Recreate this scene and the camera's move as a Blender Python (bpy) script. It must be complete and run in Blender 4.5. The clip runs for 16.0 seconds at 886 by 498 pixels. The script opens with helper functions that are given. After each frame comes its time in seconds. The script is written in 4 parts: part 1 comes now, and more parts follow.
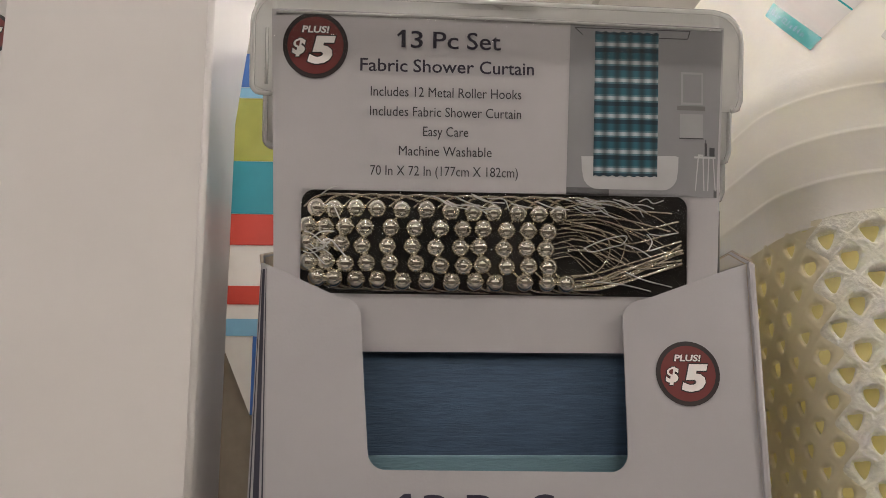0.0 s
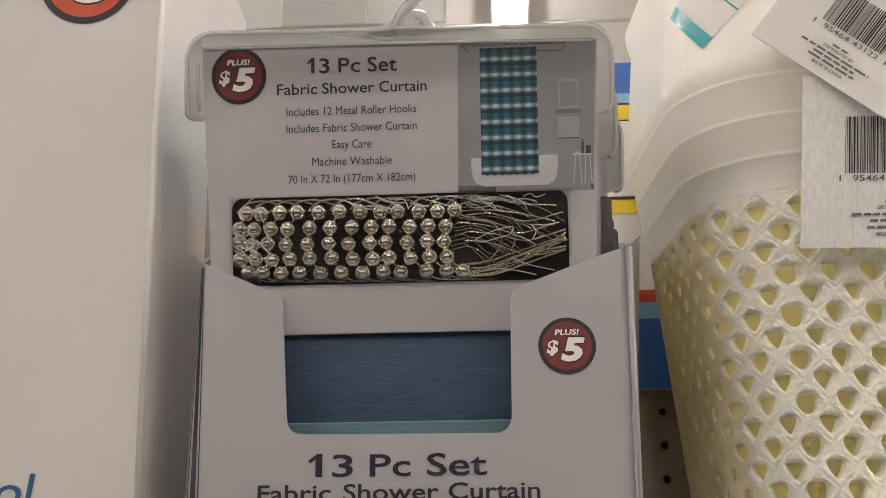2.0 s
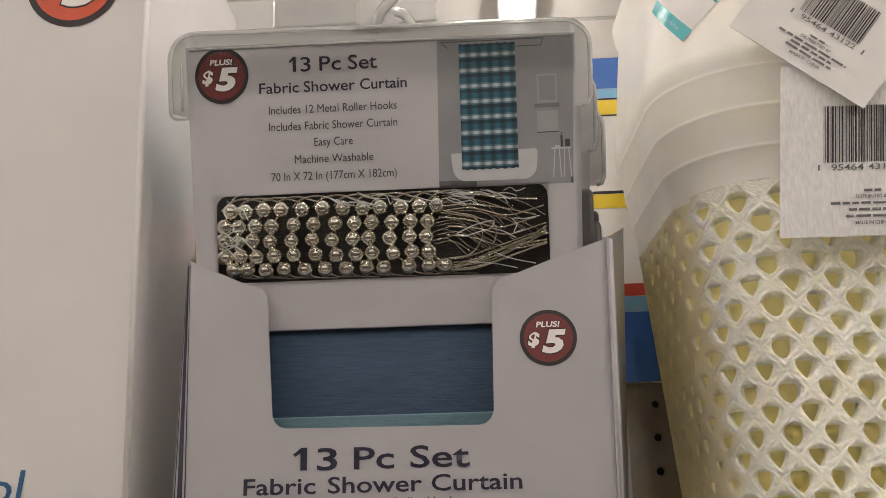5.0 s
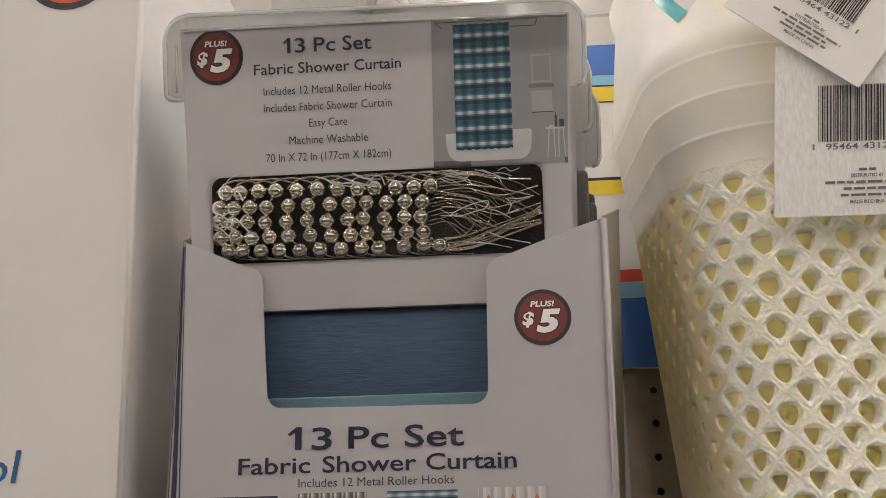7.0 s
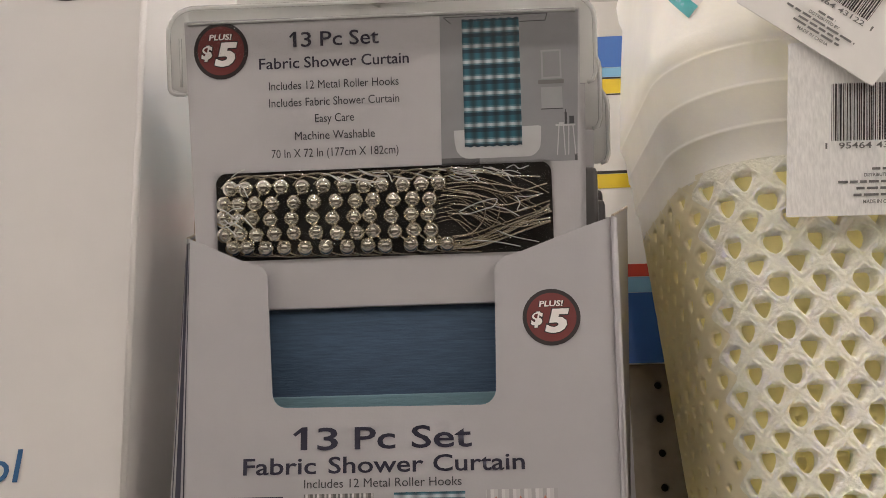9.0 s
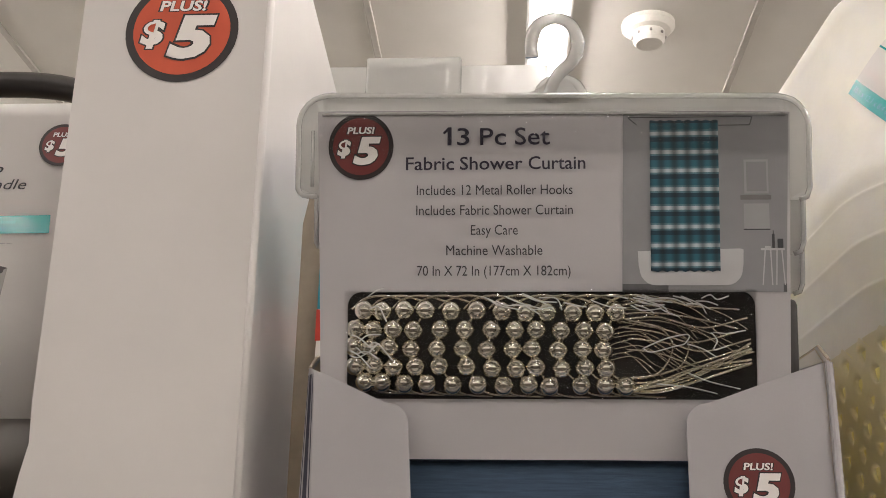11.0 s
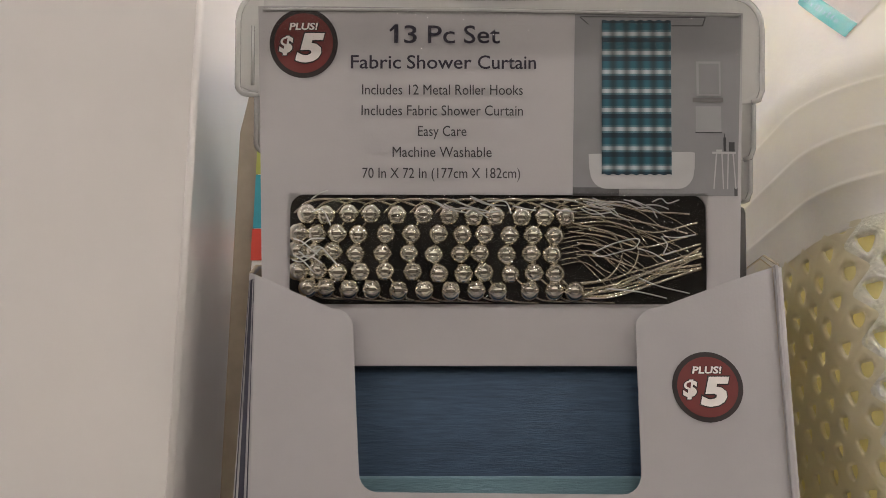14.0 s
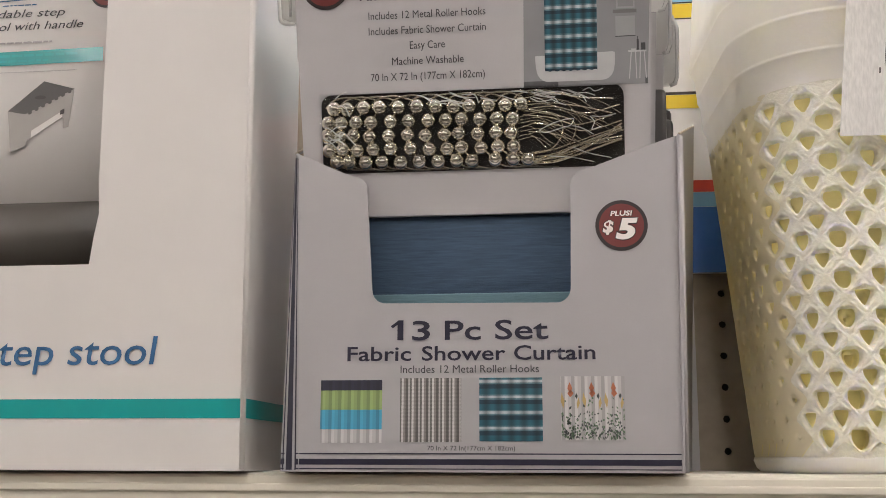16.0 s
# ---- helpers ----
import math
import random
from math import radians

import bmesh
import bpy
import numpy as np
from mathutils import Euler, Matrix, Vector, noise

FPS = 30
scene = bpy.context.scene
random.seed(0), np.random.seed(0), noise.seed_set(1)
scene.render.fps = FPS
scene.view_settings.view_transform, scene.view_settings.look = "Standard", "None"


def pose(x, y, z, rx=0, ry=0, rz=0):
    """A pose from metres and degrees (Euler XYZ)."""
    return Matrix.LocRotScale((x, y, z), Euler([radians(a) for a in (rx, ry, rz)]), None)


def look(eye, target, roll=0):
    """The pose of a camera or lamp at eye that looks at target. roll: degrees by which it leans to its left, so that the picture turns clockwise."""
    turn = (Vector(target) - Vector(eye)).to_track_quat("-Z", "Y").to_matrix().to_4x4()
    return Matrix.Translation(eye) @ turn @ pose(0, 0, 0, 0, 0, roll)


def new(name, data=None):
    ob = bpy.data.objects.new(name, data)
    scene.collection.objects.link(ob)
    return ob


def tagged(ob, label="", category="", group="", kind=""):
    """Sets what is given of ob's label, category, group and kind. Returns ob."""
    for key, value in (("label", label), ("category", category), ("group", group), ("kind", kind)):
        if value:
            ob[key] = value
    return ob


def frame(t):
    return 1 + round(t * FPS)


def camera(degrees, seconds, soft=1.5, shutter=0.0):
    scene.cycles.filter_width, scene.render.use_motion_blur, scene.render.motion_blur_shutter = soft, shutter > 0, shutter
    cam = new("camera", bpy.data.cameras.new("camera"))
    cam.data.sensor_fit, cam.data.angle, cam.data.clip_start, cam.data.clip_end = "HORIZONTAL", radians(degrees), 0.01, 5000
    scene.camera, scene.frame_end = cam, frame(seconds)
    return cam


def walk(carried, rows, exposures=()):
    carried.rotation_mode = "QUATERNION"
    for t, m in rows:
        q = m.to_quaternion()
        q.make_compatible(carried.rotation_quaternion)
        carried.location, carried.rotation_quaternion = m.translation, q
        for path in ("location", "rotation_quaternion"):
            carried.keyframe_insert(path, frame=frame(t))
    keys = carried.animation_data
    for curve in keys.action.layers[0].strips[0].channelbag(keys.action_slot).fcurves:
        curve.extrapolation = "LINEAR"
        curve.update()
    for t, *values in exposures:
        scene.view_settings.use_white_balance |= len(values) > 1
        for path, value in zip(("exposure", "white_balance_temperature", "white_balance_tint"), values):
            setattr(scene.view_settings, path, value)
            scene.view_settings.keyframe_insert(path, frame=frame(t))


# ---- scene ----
cam = camera(44.0, 16.0, 0.8)
PATH = [
    (0, (0.0189, -0.0108, 1.5153), (0.1656, 1.7100, 2.0211), -0.5),
    (0.5, (0.0252, -0.0081, 1.5144), (0.1746, 1.7163, 2.0085), -0.5),
    (1, (0.0648, -0.0198, 1.5135), (0.1719, 1.7118, 1.9932), -1.5),
    (1.5, (0.1080, -0.0567, 1.5144), (0.1062, 1.6758, 2.0022), -1.0),
    (2, (0.1368, -0.0882, 1.4928), (0.0504, 1.6398, 1.9887), -0.7),
    (2.5, (0.1647, -0.1098, 1.4910), (0.0666, 1.6182, 1.9851), -0.8),
    (3, (0.1521, -0.1008, 1.4901), (0.0621, 1.6272, 1.9887), -0.7),
    (3.5, (0.1494, -0.0909, 1.4910), (0.0558, 1.6362, 1.9869), -0.6),
    (4, (0.1566, -0.0981, 1.4937), (0.0612, 1.6299, 1.9860), -0.9),
    (6.5, (0.1521, -0.0810, 1.4775), (0.0261, 1.6425, 1.9806), -1.4),
    (7, (0.1602, -0.0891, 1.4775), (0.0405, 1.6371, 1.9743), -1.3),
    (7.5, (0.1683, -0.0864, 1.4775), (0.1026, 1.6452, 1.9626), -1.8),
    (8, (0.1647, -0.0792, 1.4856), (0.0837, 1.6542, 1.9662), -1.7),
    (8.5, (0.1521, -0.0810, 1.4883), (0.0594, 1.6542, 1.9563), -1.4),
    (9, (0.1530, -0.0846, 1.4874), (0.0414, 1.6488, 1.9572), -1.1),
    (9.5, (0.1359, -0.0558, 1.4829), (-0.0405, 1.6695, 1.9653), -0.2),
    (10, (0.0981, -0.0450, 1.5180), (-0.1170, 1.6542, 2.0706), 1.1),
    (10.2, (0.0819, -0.0342, 1.5288), (-0.1008, 1.6443, 2.1516), 1.2),
    (12.5, (0.0549, 0.0234, 1.5315), (0.0261, 1.7118, 2.1552), 0.5),
    (13, (0.0486, 0.0288, 1.5207), (0.0837, 1.7253, 2.1228), 0.0),
    (13.5, (0.0549, 0.0342, 1.5171), (0.0837, 1.7424, 2.0850), 0.0),
    (14, (0.0567, 0.0198, 1.5171), (0.0738, 1.7352, 2.0598), -0.1),
    (14.5, (0.0693, 0.0126, 1.5027), (0.0090, 1.7433, 1.9950), -0.4),
    (15, (0.0909, -0.0189, 1.4811), (-0.0603, 1.7208, 1.9194), -0.9),
    (15.5, (0.1296, -0.0936, 1.4658), (-0.0729, 1.6560, 1.8375), -0.5),
    (16, (0.1521, -0.1512, 1.4667), (-0.0810, 1.6011, 1.8087), 0.2),
]
EXPOSURES = [(0.0, -0.12), (1.0, -0.10), (1.5, -0.06), (4.2, -0.06), (6.3, -0.05), (9.5, -0.02), (10.0, 0.0), (12.3, -0.22), (14.0, -0.12), (15.0, 0.02), (16.0, 0.24)]
KELVIN = {15.0: 6460.0, 16.0: 6350.0}
EXPOSURES = [(t, stops + 0.08, KELVIN.get(t, 6530.0), 10.0) for t, stops in EXPOSURES]
walk(cam, [(t, look(eye, target, roll)) for t, eye, target, roll in PATH], EXPOSURES)

# ---- light: long ceiling tubes of the shop ----
world = bpy.data.worlds.new("world")
scene.world = world
world.use_nodes = True
world.node_tree.nodes["Background"].inputs[0].default_value = (0.9, 0.88, 0.84, 1)
world.node_tree.nodes["Background"].inputs[1].default_value = 0.02
TUBE_STRENGTH = 39.5


# ---- materials ----
def material(name, colour, rough=0.5, metal=0.0, var=0.06, scale=60.0, bump=0.0, bump_scale=300.0, coat=0.0, spec=0.5,
             coat_rough=0.08, streak=(1, 1, 1)):
    """A surface with grain at two scales: broad patches of tone, and fine relief."""
    m = bpy.data.materials.new(name)
    m.use_nodes = True
    t = m.node_tree
    b = t.nodes["Principled BSDF"]
    b.inputs["Roughness"].default_value, b.inputs["Metallic"].default_value = rough, metal
    b.inputs["Coat Weight"].default_value, b.inputs["Coat Roughness"].default_value = coat, coat_rough
    b.inputs["Specular IOR Level"].default_value = spec
    co = t.nodes.new("ShaderNodeTexCoord")
    mp = t.nodes.new("ShaderNodeMapping")
    mp.inputs["Scale"].default_value = streak
    t.links.new(co.outputs["Object"], mp.inputs["Vector"])
    n1 = t.nodes.new("ShaderNodeTexNoise")
    n1.inputs["Scale"].default_value, n1.inputs["Detail"].default_value = scale, 6
    t.links.new(mp.outputs["Vector"], n1.inputs["Vector"])
    r = t.nodes.new("ShaderNodeMapRange")
    r.inputs["To Min"].default_value, r.inputs["To Max"].default_value = 1 - var, 1 + var
    r.inputs["From Min"].default_value, r.inputs["From Max"].default_value = 0.3, 0.7
    t.links.new(n1.outputs["Fac"], r.inputs["Value"])
    mul = t.nodes.new("ShaderNodeVectorMath")
    mul.operation = "SCALE"
    mul.inputs[0].default_value = colour
    t.links.new(r.outputs["Result"], mul.inputs["Scale"])
    t.links.new(mul.outputs["Vector"], b.inputs["Base Color"])
    if bump:
        n2 = t.nodes.new("ShaderNodeTexNoise")
        n2.inputs["Scale"].default_value, n2.inputs["Detail"].default_value = bump_scale, 4
        t.links.new(mp.outputs["Vector"], n2.inputs["Vector"])
        bp = t.nodes.new("ShaderNodeBump")
        bp.inputs["Strength"].default_value, bp.inputs["Distance"].default_value = bump, 0.001
        t.links.new(n2.outputs["Fac"], bp.inputs["Height"])
        t.links.new(bp.outputs["Normal"], b.inputs["Normal"])
    return m


def banded(name, axis, period, stops, rough=0.55, mod_axis=None, mod_period=0.01, mod=0.0):
    """Print with bands of colour along one axis, repeated, and softer bands across it."""
    m = material(name, (1, 1, 1), rough, var=0.0, coat=0.25)
    t = m.node_tree
    b = t.nodes["Principled BSDF"]
    co = t.nodes.new("ShaderNodeTexCoord")
    sep = t.nodes.new("ShaderNodeSeparateXYZ")
    t.links.new(co.outputs["Object"], sep.inputs[0])

    def saw(ax, per):
        d = t.nodes.new("ShaderNodeMath")
        d.operation = "DIVIDE"
        d.inputs[1].default_value = per
        t.links.new(sep.outputs[ax], d.inputs[0])
        f = t.nodes.new("ShaderNodeMath")
        f.operation = "FRACT"
        t.links.new(d.outputs[0], f.inputs[0])
        return f
    ramp = t.nodes.new("ShaderNodeValToRGB")
    ramp.color_ramp.interpolation = "CONSTANT"
    el = ramp.color_ramp.elements
    el[0].position, el[0].color = stops[0][0], (*stops[0][1], 1)
    el[1].position, el[1].color = stops[1][0], (*stops[1][1], 1)
    for p, c in stops[2:]:
        e = el.new(p)
        e.color = (*c, 1)
    t.links.new(saw(axis, period).outputs[0], ramp.inputs[0])
    out = ramp.outputs["Color"]
    if mod_axis is not None:
        r2 = t.nodes.new("ShaderNodeValToRGB")
        r2.color_ramp.interpolation = "EASE"
        r2.color_ramp.elements[0].color = (1 - mod, 1 - mod, 1 - mod, 1)
        r2.color_ramp.elements[1].color = (1 - mod, 1 - mod, 1 - mod, 1)
        e = r2.color_ramp.elements.new(0.5)
        e.color = (1 + mod, 1 + mod, 1 + mod, 1)
        t.links.new(saw(mod_axis, mod_period).outputs[0], r2.inputs[0])
        mx = t.nodes.new("ShaderNodeVectorMath")
        mx.operation = "MULTIPLY"
        t.links.new(out, mx.inputs[0])
        t.links.new(r2.outputs["Color"], mx.inputs[1])
        out = mx.outputs[0]
    t.links.new(out, b.inputs["Base Color"])
    return m


def clear_plastic(name, tint, glossy, milky, rough=0.15, bump=0.0, bump_scale=80.0, streak=(1, 1, 1)):
    """Thin clear or milky plastic: it lets most light through, scatters a little and shines."""
    m = bpy.data.materials.new(name)
    m.use_nodes = True
    t = m.node_tree
    t.nodes.remove(t.nodes["Principled BSDF"])
    out = t.nodes["Material Output"]
    tr = t.nodes.new("ShaderNodeBsdfTransparent")
    tr.inputs[0].default_value = (*tint, 1)
    df = t.nodes.new("ShaderNodeBsdfDiffuse")
    df.inputs[0].default_value = (0.94, 0.94, 0.92, 1)
    tl = t.nodes.new("ShaderNodeBsdfTranslucent")
    tl.inputs[0].default_value = (0.94, 0.94, 0.92, 1)
    gl = t.nodes.new("ShaderNodeBsdfGlossy")
    gl.inputs["Roughness"].default_value = rough
    m0, m1, m2 = (t.nodes.new("ShaderNodeMixShader") for _ in range(3))
    m0.inputs[0].default_value, m1.inputs[0].default_value = 0.62, milky
    t.links.new(df.outputs[0], m0.inputs[1])
    t.links.new(tl.outputs[0], m0.inputs[2])
    t.links.new(tr.outputs[0], m1.inputs[1])
    t.links.new(m0.outputs[0], m1.inputs[2])
    fr = t.nodes.new("ShaderNodeFresnel")
    fr.inputs["IOR"].default_value = 1.45
    sc = t.nodes.new("ShaderNodeMath")
    sc.operation, sc.use_clamp = "MULTIPLY", True
    sc.inputs[1].default_value = glossy
    t.links.new(fr.outputs[0], sc.inputs[0])
    t.links.new(sc.outputs[0], m2.inputs[0])
    t.links.new(m1.outputs[0], m2.inputs[1])
    t.links.new(gl.outputs[0], m2.inputs[2])
    t.links.new(m2.outputs[0], out.inputs[0])
    if bump:
        co = t.nodes.new("ShaderNodeTexCoord")
        mp = t.nodes.new("ShaderNodeMapping")
        mp.inputs["Scale"].default_value = streak
        n = t.nodes.new("ShaderNodeTexNoise")
        n.inputs["Scale"].default_value, n.inputs["Detail"].default_value = bump_scale, 3
        n.inputs["Distortion"].default_value = 1.5
        bp = t.nodes.new("ShaderNodeBump")
        bp.inputs["Strength"].default_value, bp.inputs["Distance"].default_value = bump, 0.004
        t.links.new(co.outputs["Object"], mp.inputs[0])
        t.links.new(mp.outputs[0], n.inputs["Vector"])
        t.links.new(n.outputs["Fac"], bp.inputs["Height"])
        t.links.new(bp.outputs[0], gl.inputs["Normal"])
        t.links.new(bp.outputs[0], fr.inputs["Normal"])
    return m


def sheer(name, colour, through_share):
    """Thin moulded plastic: part of the light passes through it, scattered."""
    m = material(name, colour, 0.42, var=0.05, scale=40, bump=0.10, bump_scale=350)
    t = m.node_tree
    b, out = t.nodes["Principled BSDF"], t.nodes["Material Output"]
    tl, mx = t.nodes.new("ShaderNodeBsdfTranslucent"), t.nodes.new("ShaderNodeMixShader")
    tl.inputs[0].default_value = (*colour, 1)
    mx.inputs[0].default_value = through_share
    t.links.new(b.outputs[0], mx.inputs[1])
    t.links.new(tl.outputs[0], mx.inputs[2])
    t.links.new(mx.outputs[0], out.inputs[0])
    return m


def glowing(name, colour, strength):
    m = bpy.data.materials.new(name)
    m.use_nodes = True
    b = m.node_tree.nodes["Principled BSDF"]
    b.inputs["Emission Color"].default_value = (*colour, 1)
    b.inputs["Emission Strength"].default_value = strength
    return m


GREY_PRINT = material("grey_printed_board", (0.48, 0.466, 0.48), 0.42, var=0.025, scale=25, bump=0.05, bump_scale=900, coat=0.35, coat_rough=0.16)
# The card's grey, darkened: the weaker light on the box is painted in.
BOX_PRINT_DIM = material("grey_printed_box_board_dim", (0.362, 0.350, 0.360), 0.40, var=0.03, scale=22, bump=0.06, bump_scale=700, coat=0.4, coat_rough=0.14)
GREY_EDGE = material("raw_board_edge", (0.42, 0.36, 0.28), 0.85, var=0.12, scale=400)
WHITE_BOARD = material("white_coated_board", (0.66, 0.635, 0.615), 0.48, var=0.025, scale=18, bump=0.05, bump_scale=500, coat=0.22, coat_rough=0.28)
INSIDE_BOARD = material("brown_board_inside", (0.45, 0.36, 0.25), 0.8, var=0.1, scale=120)
NAVY = material("navy_ink", (0.007, 0.006, 0.024), 0.45, var=0.05)
INK = material("dark_ink", (0.022, 0.018, 0.035), 0.45, var=0.04)
GREY_INK = material("grey_ink", (0.04, 0.037, 0.043), 0.5, var=0.04)
SMALL_INK = material("faded_small_print", (0.15, 0.145, 0.14), 0.6, var=0.15, scale=900)
PALE_INK = material("pale_grey_ink", (0.42, 0.40, 0.40), 0.5, var=0.05)
BLUE_INK = material("blue_ink", (0.025, 0.11, 0.25), 0.45, var=0.04)
TEAL_INK = material("teal_ink", (0.0, 0.30, 0.29), 0.4, var=0.03, coat=0.3)
WHITE_INK = material("white_ink", (0.80, 0.77, 0.74), 0.45, var=0.02)
BLACK_INK = material("black_ink", (0.02, 0.014, 0.014), 0.45, var=0.03)
RED_INK = material("dark_red_ink", (0.15, 0.022, 0.02), 0.45, var=0.05)
ORANGE_INK = material("orange_red_ink", (0.55, 0.075, 0.025), 0.45, var=0.04)
CHROME = material("chromed_steel", (0.97, 0.93, 0.83), 0.07, 1.0, var=0.02)
WIRE = material("nickel_wire", (0.80, 0.74, 0.60), 0.18, 1.0, var=0.05)
BLACK_CARD = material("black_liner", (0.019, 0.016, 0.013), 0.4, var=0.3, scale=90, bump=0.1)
FABRIC_BLUE = material("blue_woven_fabric", (0.046, 0.084, 0.145), 0.70, var=0.22, scale=260, bump=0.35, bump_scale=900, streak=(0.25, 1, 4))
FABRIC_PALE = material("pale_blue_fabric", (0.13, 0.225, 0.27), 0.75, var=0.06, scale=260, bump=0.3, bump_scale=900, streak=(0.25, 1, 4))
MILKY = clear_plastic("milky_hanger_plastic", (0.95, 0.95, 0.94), 3.4, 0.90, 0.09, 0.15, 60)
FILM = clear_plastic("crinkled_clear_film", (0.99, 0.99, 0.99), 0.9, 0.0, 0.03, 0.5, 70, (1, 1, 2))
# Milky white stands in for bright glints along the clear film's folds.
CREASE_GLINT = clear_plastic("film_crease_glint", (0.98, 0.98, 0.98), 3.5, 0.75, 0.06)
FILM_FLAT = clear_plastic("clear_film", (0.99, 0.99, 0.99), 0.45, 0.0, 0.06, 0.25, 45, (1, 1, 3))
BASKET = material("white_basket_plastic", (0.94, 0.91, 0.83), 0.40, var=0.03, scale=40, bump=0.10, bump_scale=350)
BASKET.node_tree.nodes["Principled BSDF"].inputs["Subsurface Weight"].default_value = 0.35
BASKET.node_tree.nodes["Principled BSDF"].inputs["Subsurface Radius"].default_value = (0.010, 0.009, 0.006)
BASKET.node_tree.nodes["Principled BSDF"].inputs["Subsurface Scale"].default_value = 1.0
BASKET_NET = material("knitted_white_plastic", (0.95, 0.92, 0.80), 0.5, var=0.06, scale=300, bump=0.7, bump_scale=560)
# White plastic, tinted cream for the yellow glow coming through from inside.
BASKET_SIDE_GLOW = sheer("glow_tinted_basket_plastic", (0.90, 0.84, 0.66), 0.25)
for m in (BASKET_NET,):
    m.node_tree.nodes["Principled BSDF"].inputs["Subsurface Weight"].default_value = 0.35
    m.node_tree.nodes["Principled BSDF"].inputs["Subsurface Radius"].default_value = (0.008, 0.007, 0.004)
    m.node_tree.nodes["Principled BSDF"].inputs["Subsurface Scale"].default_value = 1.0
YELLOW_PLASTIC = sheer("pale_yellow_basket_plastic", (0.96, 0.89, 0.50), 0.38)
TAG_PAPER = material("white_tag_paper", (0.74, 0.72, 0.69), 0.6, var=0.03, scale=50, bump=0.05)
TAG_SHINY = material("pearl_tag_paper", (0.84, 0.83, 0.81), 0.34, 0.1, var=0.10, scale=320, bump=0.10, bump_scale=900, streak=(2.5, 1, 0.6))
LABEL_TEAL = material("teal_label", (0.0, 0.36, 0.36), 0.35, var=0.03, coat=0.5)
SHELF = material("cream_shelf_enamel", (0.66, 0.62, 0.53), 0.45, var=0.03, scale=30, bump=0.04)
PEG = material("brown_pegboard", (0.26, 0.22, 0.17), 0.7, var=0.10, scale=80, bump=0.08)
HOLE_SHADE = material("peg_hole_shade", (0.012, 0.011, 0.010), 0.9, var=0.1)
CEILING = material("grey_ceiling_panel", (0.62, 0.60, 0.56), 0.8, var=0.03, scale=6, bump=0.1, bump_scale=120)
SEAM = material("ceiling_seam", (0.44, 0.42, 0.385), 0.8, var=0.05)
FLOOR = material("shop_floor_tile", (0.36, 0.345, 0.32), 0.4, var=0.08, scale=3)
ADDED_WALL_DARK = material("dark_added_wall", (0.07, 0.06, 0.05), 0.7, var=0.2, scale=5)
WALL = material("shop_wall_paint", (0.60, 0.58, 0.54), 0.7, var=0.04, scale=4)
FIXTURE = material("white_light_housing", (0.8, 0.8, 0.78), 0.4, var=0.02)
TUBE = glowing("lit_tube", (1.0, 0.92, 0.88), TUBE_STRENGTH)
DETECTOR = material("white_detector_plastic", (0.75, 0.73, 0.68), 0.45, var=0.03)
STOOL_GREY = material("dark_grey_stool_plastic", (0.055, 0.05, 0.048), 0.38, var=0.1, scale=60, bump=0.1)
STOOL_RAIL = material("brown_grey_stool_plastic", (0.085, 0.075, 0.066), 0.40, var=0.06, scale=30)
STOOL_SILVER = material("silver_grey_stool_plastic", (0.34, 0.32, 0.30), 0.35, var=0.05, scale=30)
SIGN_BLUE = material("blue_print", (0.03, 0.13, 0.44), 0.4, var=0.04)
SIGN_LIGHT = material("light_blue_print", (0.22, 0.48, 0.68), 0.4, var=0.04)
SIGN_YELLOW = material("yellow_print", (0.80, 0.58, 0.02), 0.4, var=0.04)
SIGN_GREEN = material("olive_green_print", (0.34, 0.36, 0.07), 0.4, var=0.08)
SIGN_WHITE = material("white_print", (0.78, 0.76, 0.72), 0.4, var=0.03)
SIGN_RED = material("red_print", (0.55, 0.05, 0.03), 0.4, var=0.04)
SIGN_TEAL = material("teal_print", (0.02, 0.28, 0.36), 0.4, var=0.05)
PHOTO_WALL = material("photo_grey_wall", (0.262, 0.262, 0.275), 0.5, var=0.10, scale=30, coat=0.25, coat_rough=0.2)
PHOTO_FLOOR = material("photo_floor", (0.10, 0.10, 0.105), 0.5, var=0.2, scale=120)
PHOTO_WHITE = material("photo_tub_white", (0.50, 0.50, 0.51), 0.5, var=0.05)
PHOTO_FRAME = material("photo_frame_grey", (0.32, 0.32, 0.33), 0.5, var=0.05)
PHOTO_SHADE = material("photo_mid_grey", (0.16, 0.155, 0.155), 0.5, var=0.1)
PHOTO_DARK = material("photo_dark_grey", (0.05, 0.05, 0.055), 0.5, var=0.1)
D, M, W, P = (0.006, 0.03, 0.05), (0.012, 0.078, 0.11), (0.31, 0.35, 0.38), (0.07, 0.14, 0.17)
PLAID = banded("teal_plaid_print", 2, 0.0082, [(0.0, M), (0.26, D), (0.50, P), (0.60, W), (0.80, P), (0.9, M)], 0.5, 0, 0.0059, 0.5)
PLAID_SMALL = banded("small_teal_plaid_print", 2, 0.0088, [(0.0, M), (0.30, D), (0.58, P), (0.68, W), (0.84, P), (0.92, M)], 0.5, 0, 0.0072, 0.38)
STRIPES = banded("grey_stripe_print", 0, 0.0059, [(0.0, (0.09, 0.085, 0.08)), (0.25, (0.38, 0.37, 0.36)), (0.42, (0.12, 0.115, 0.11)), (0.6, (0.5, 0.49, 0.48)), (0.8, (0.2, 0.19, 0.18))], 0.5, 2, 0.0022, 0.10)
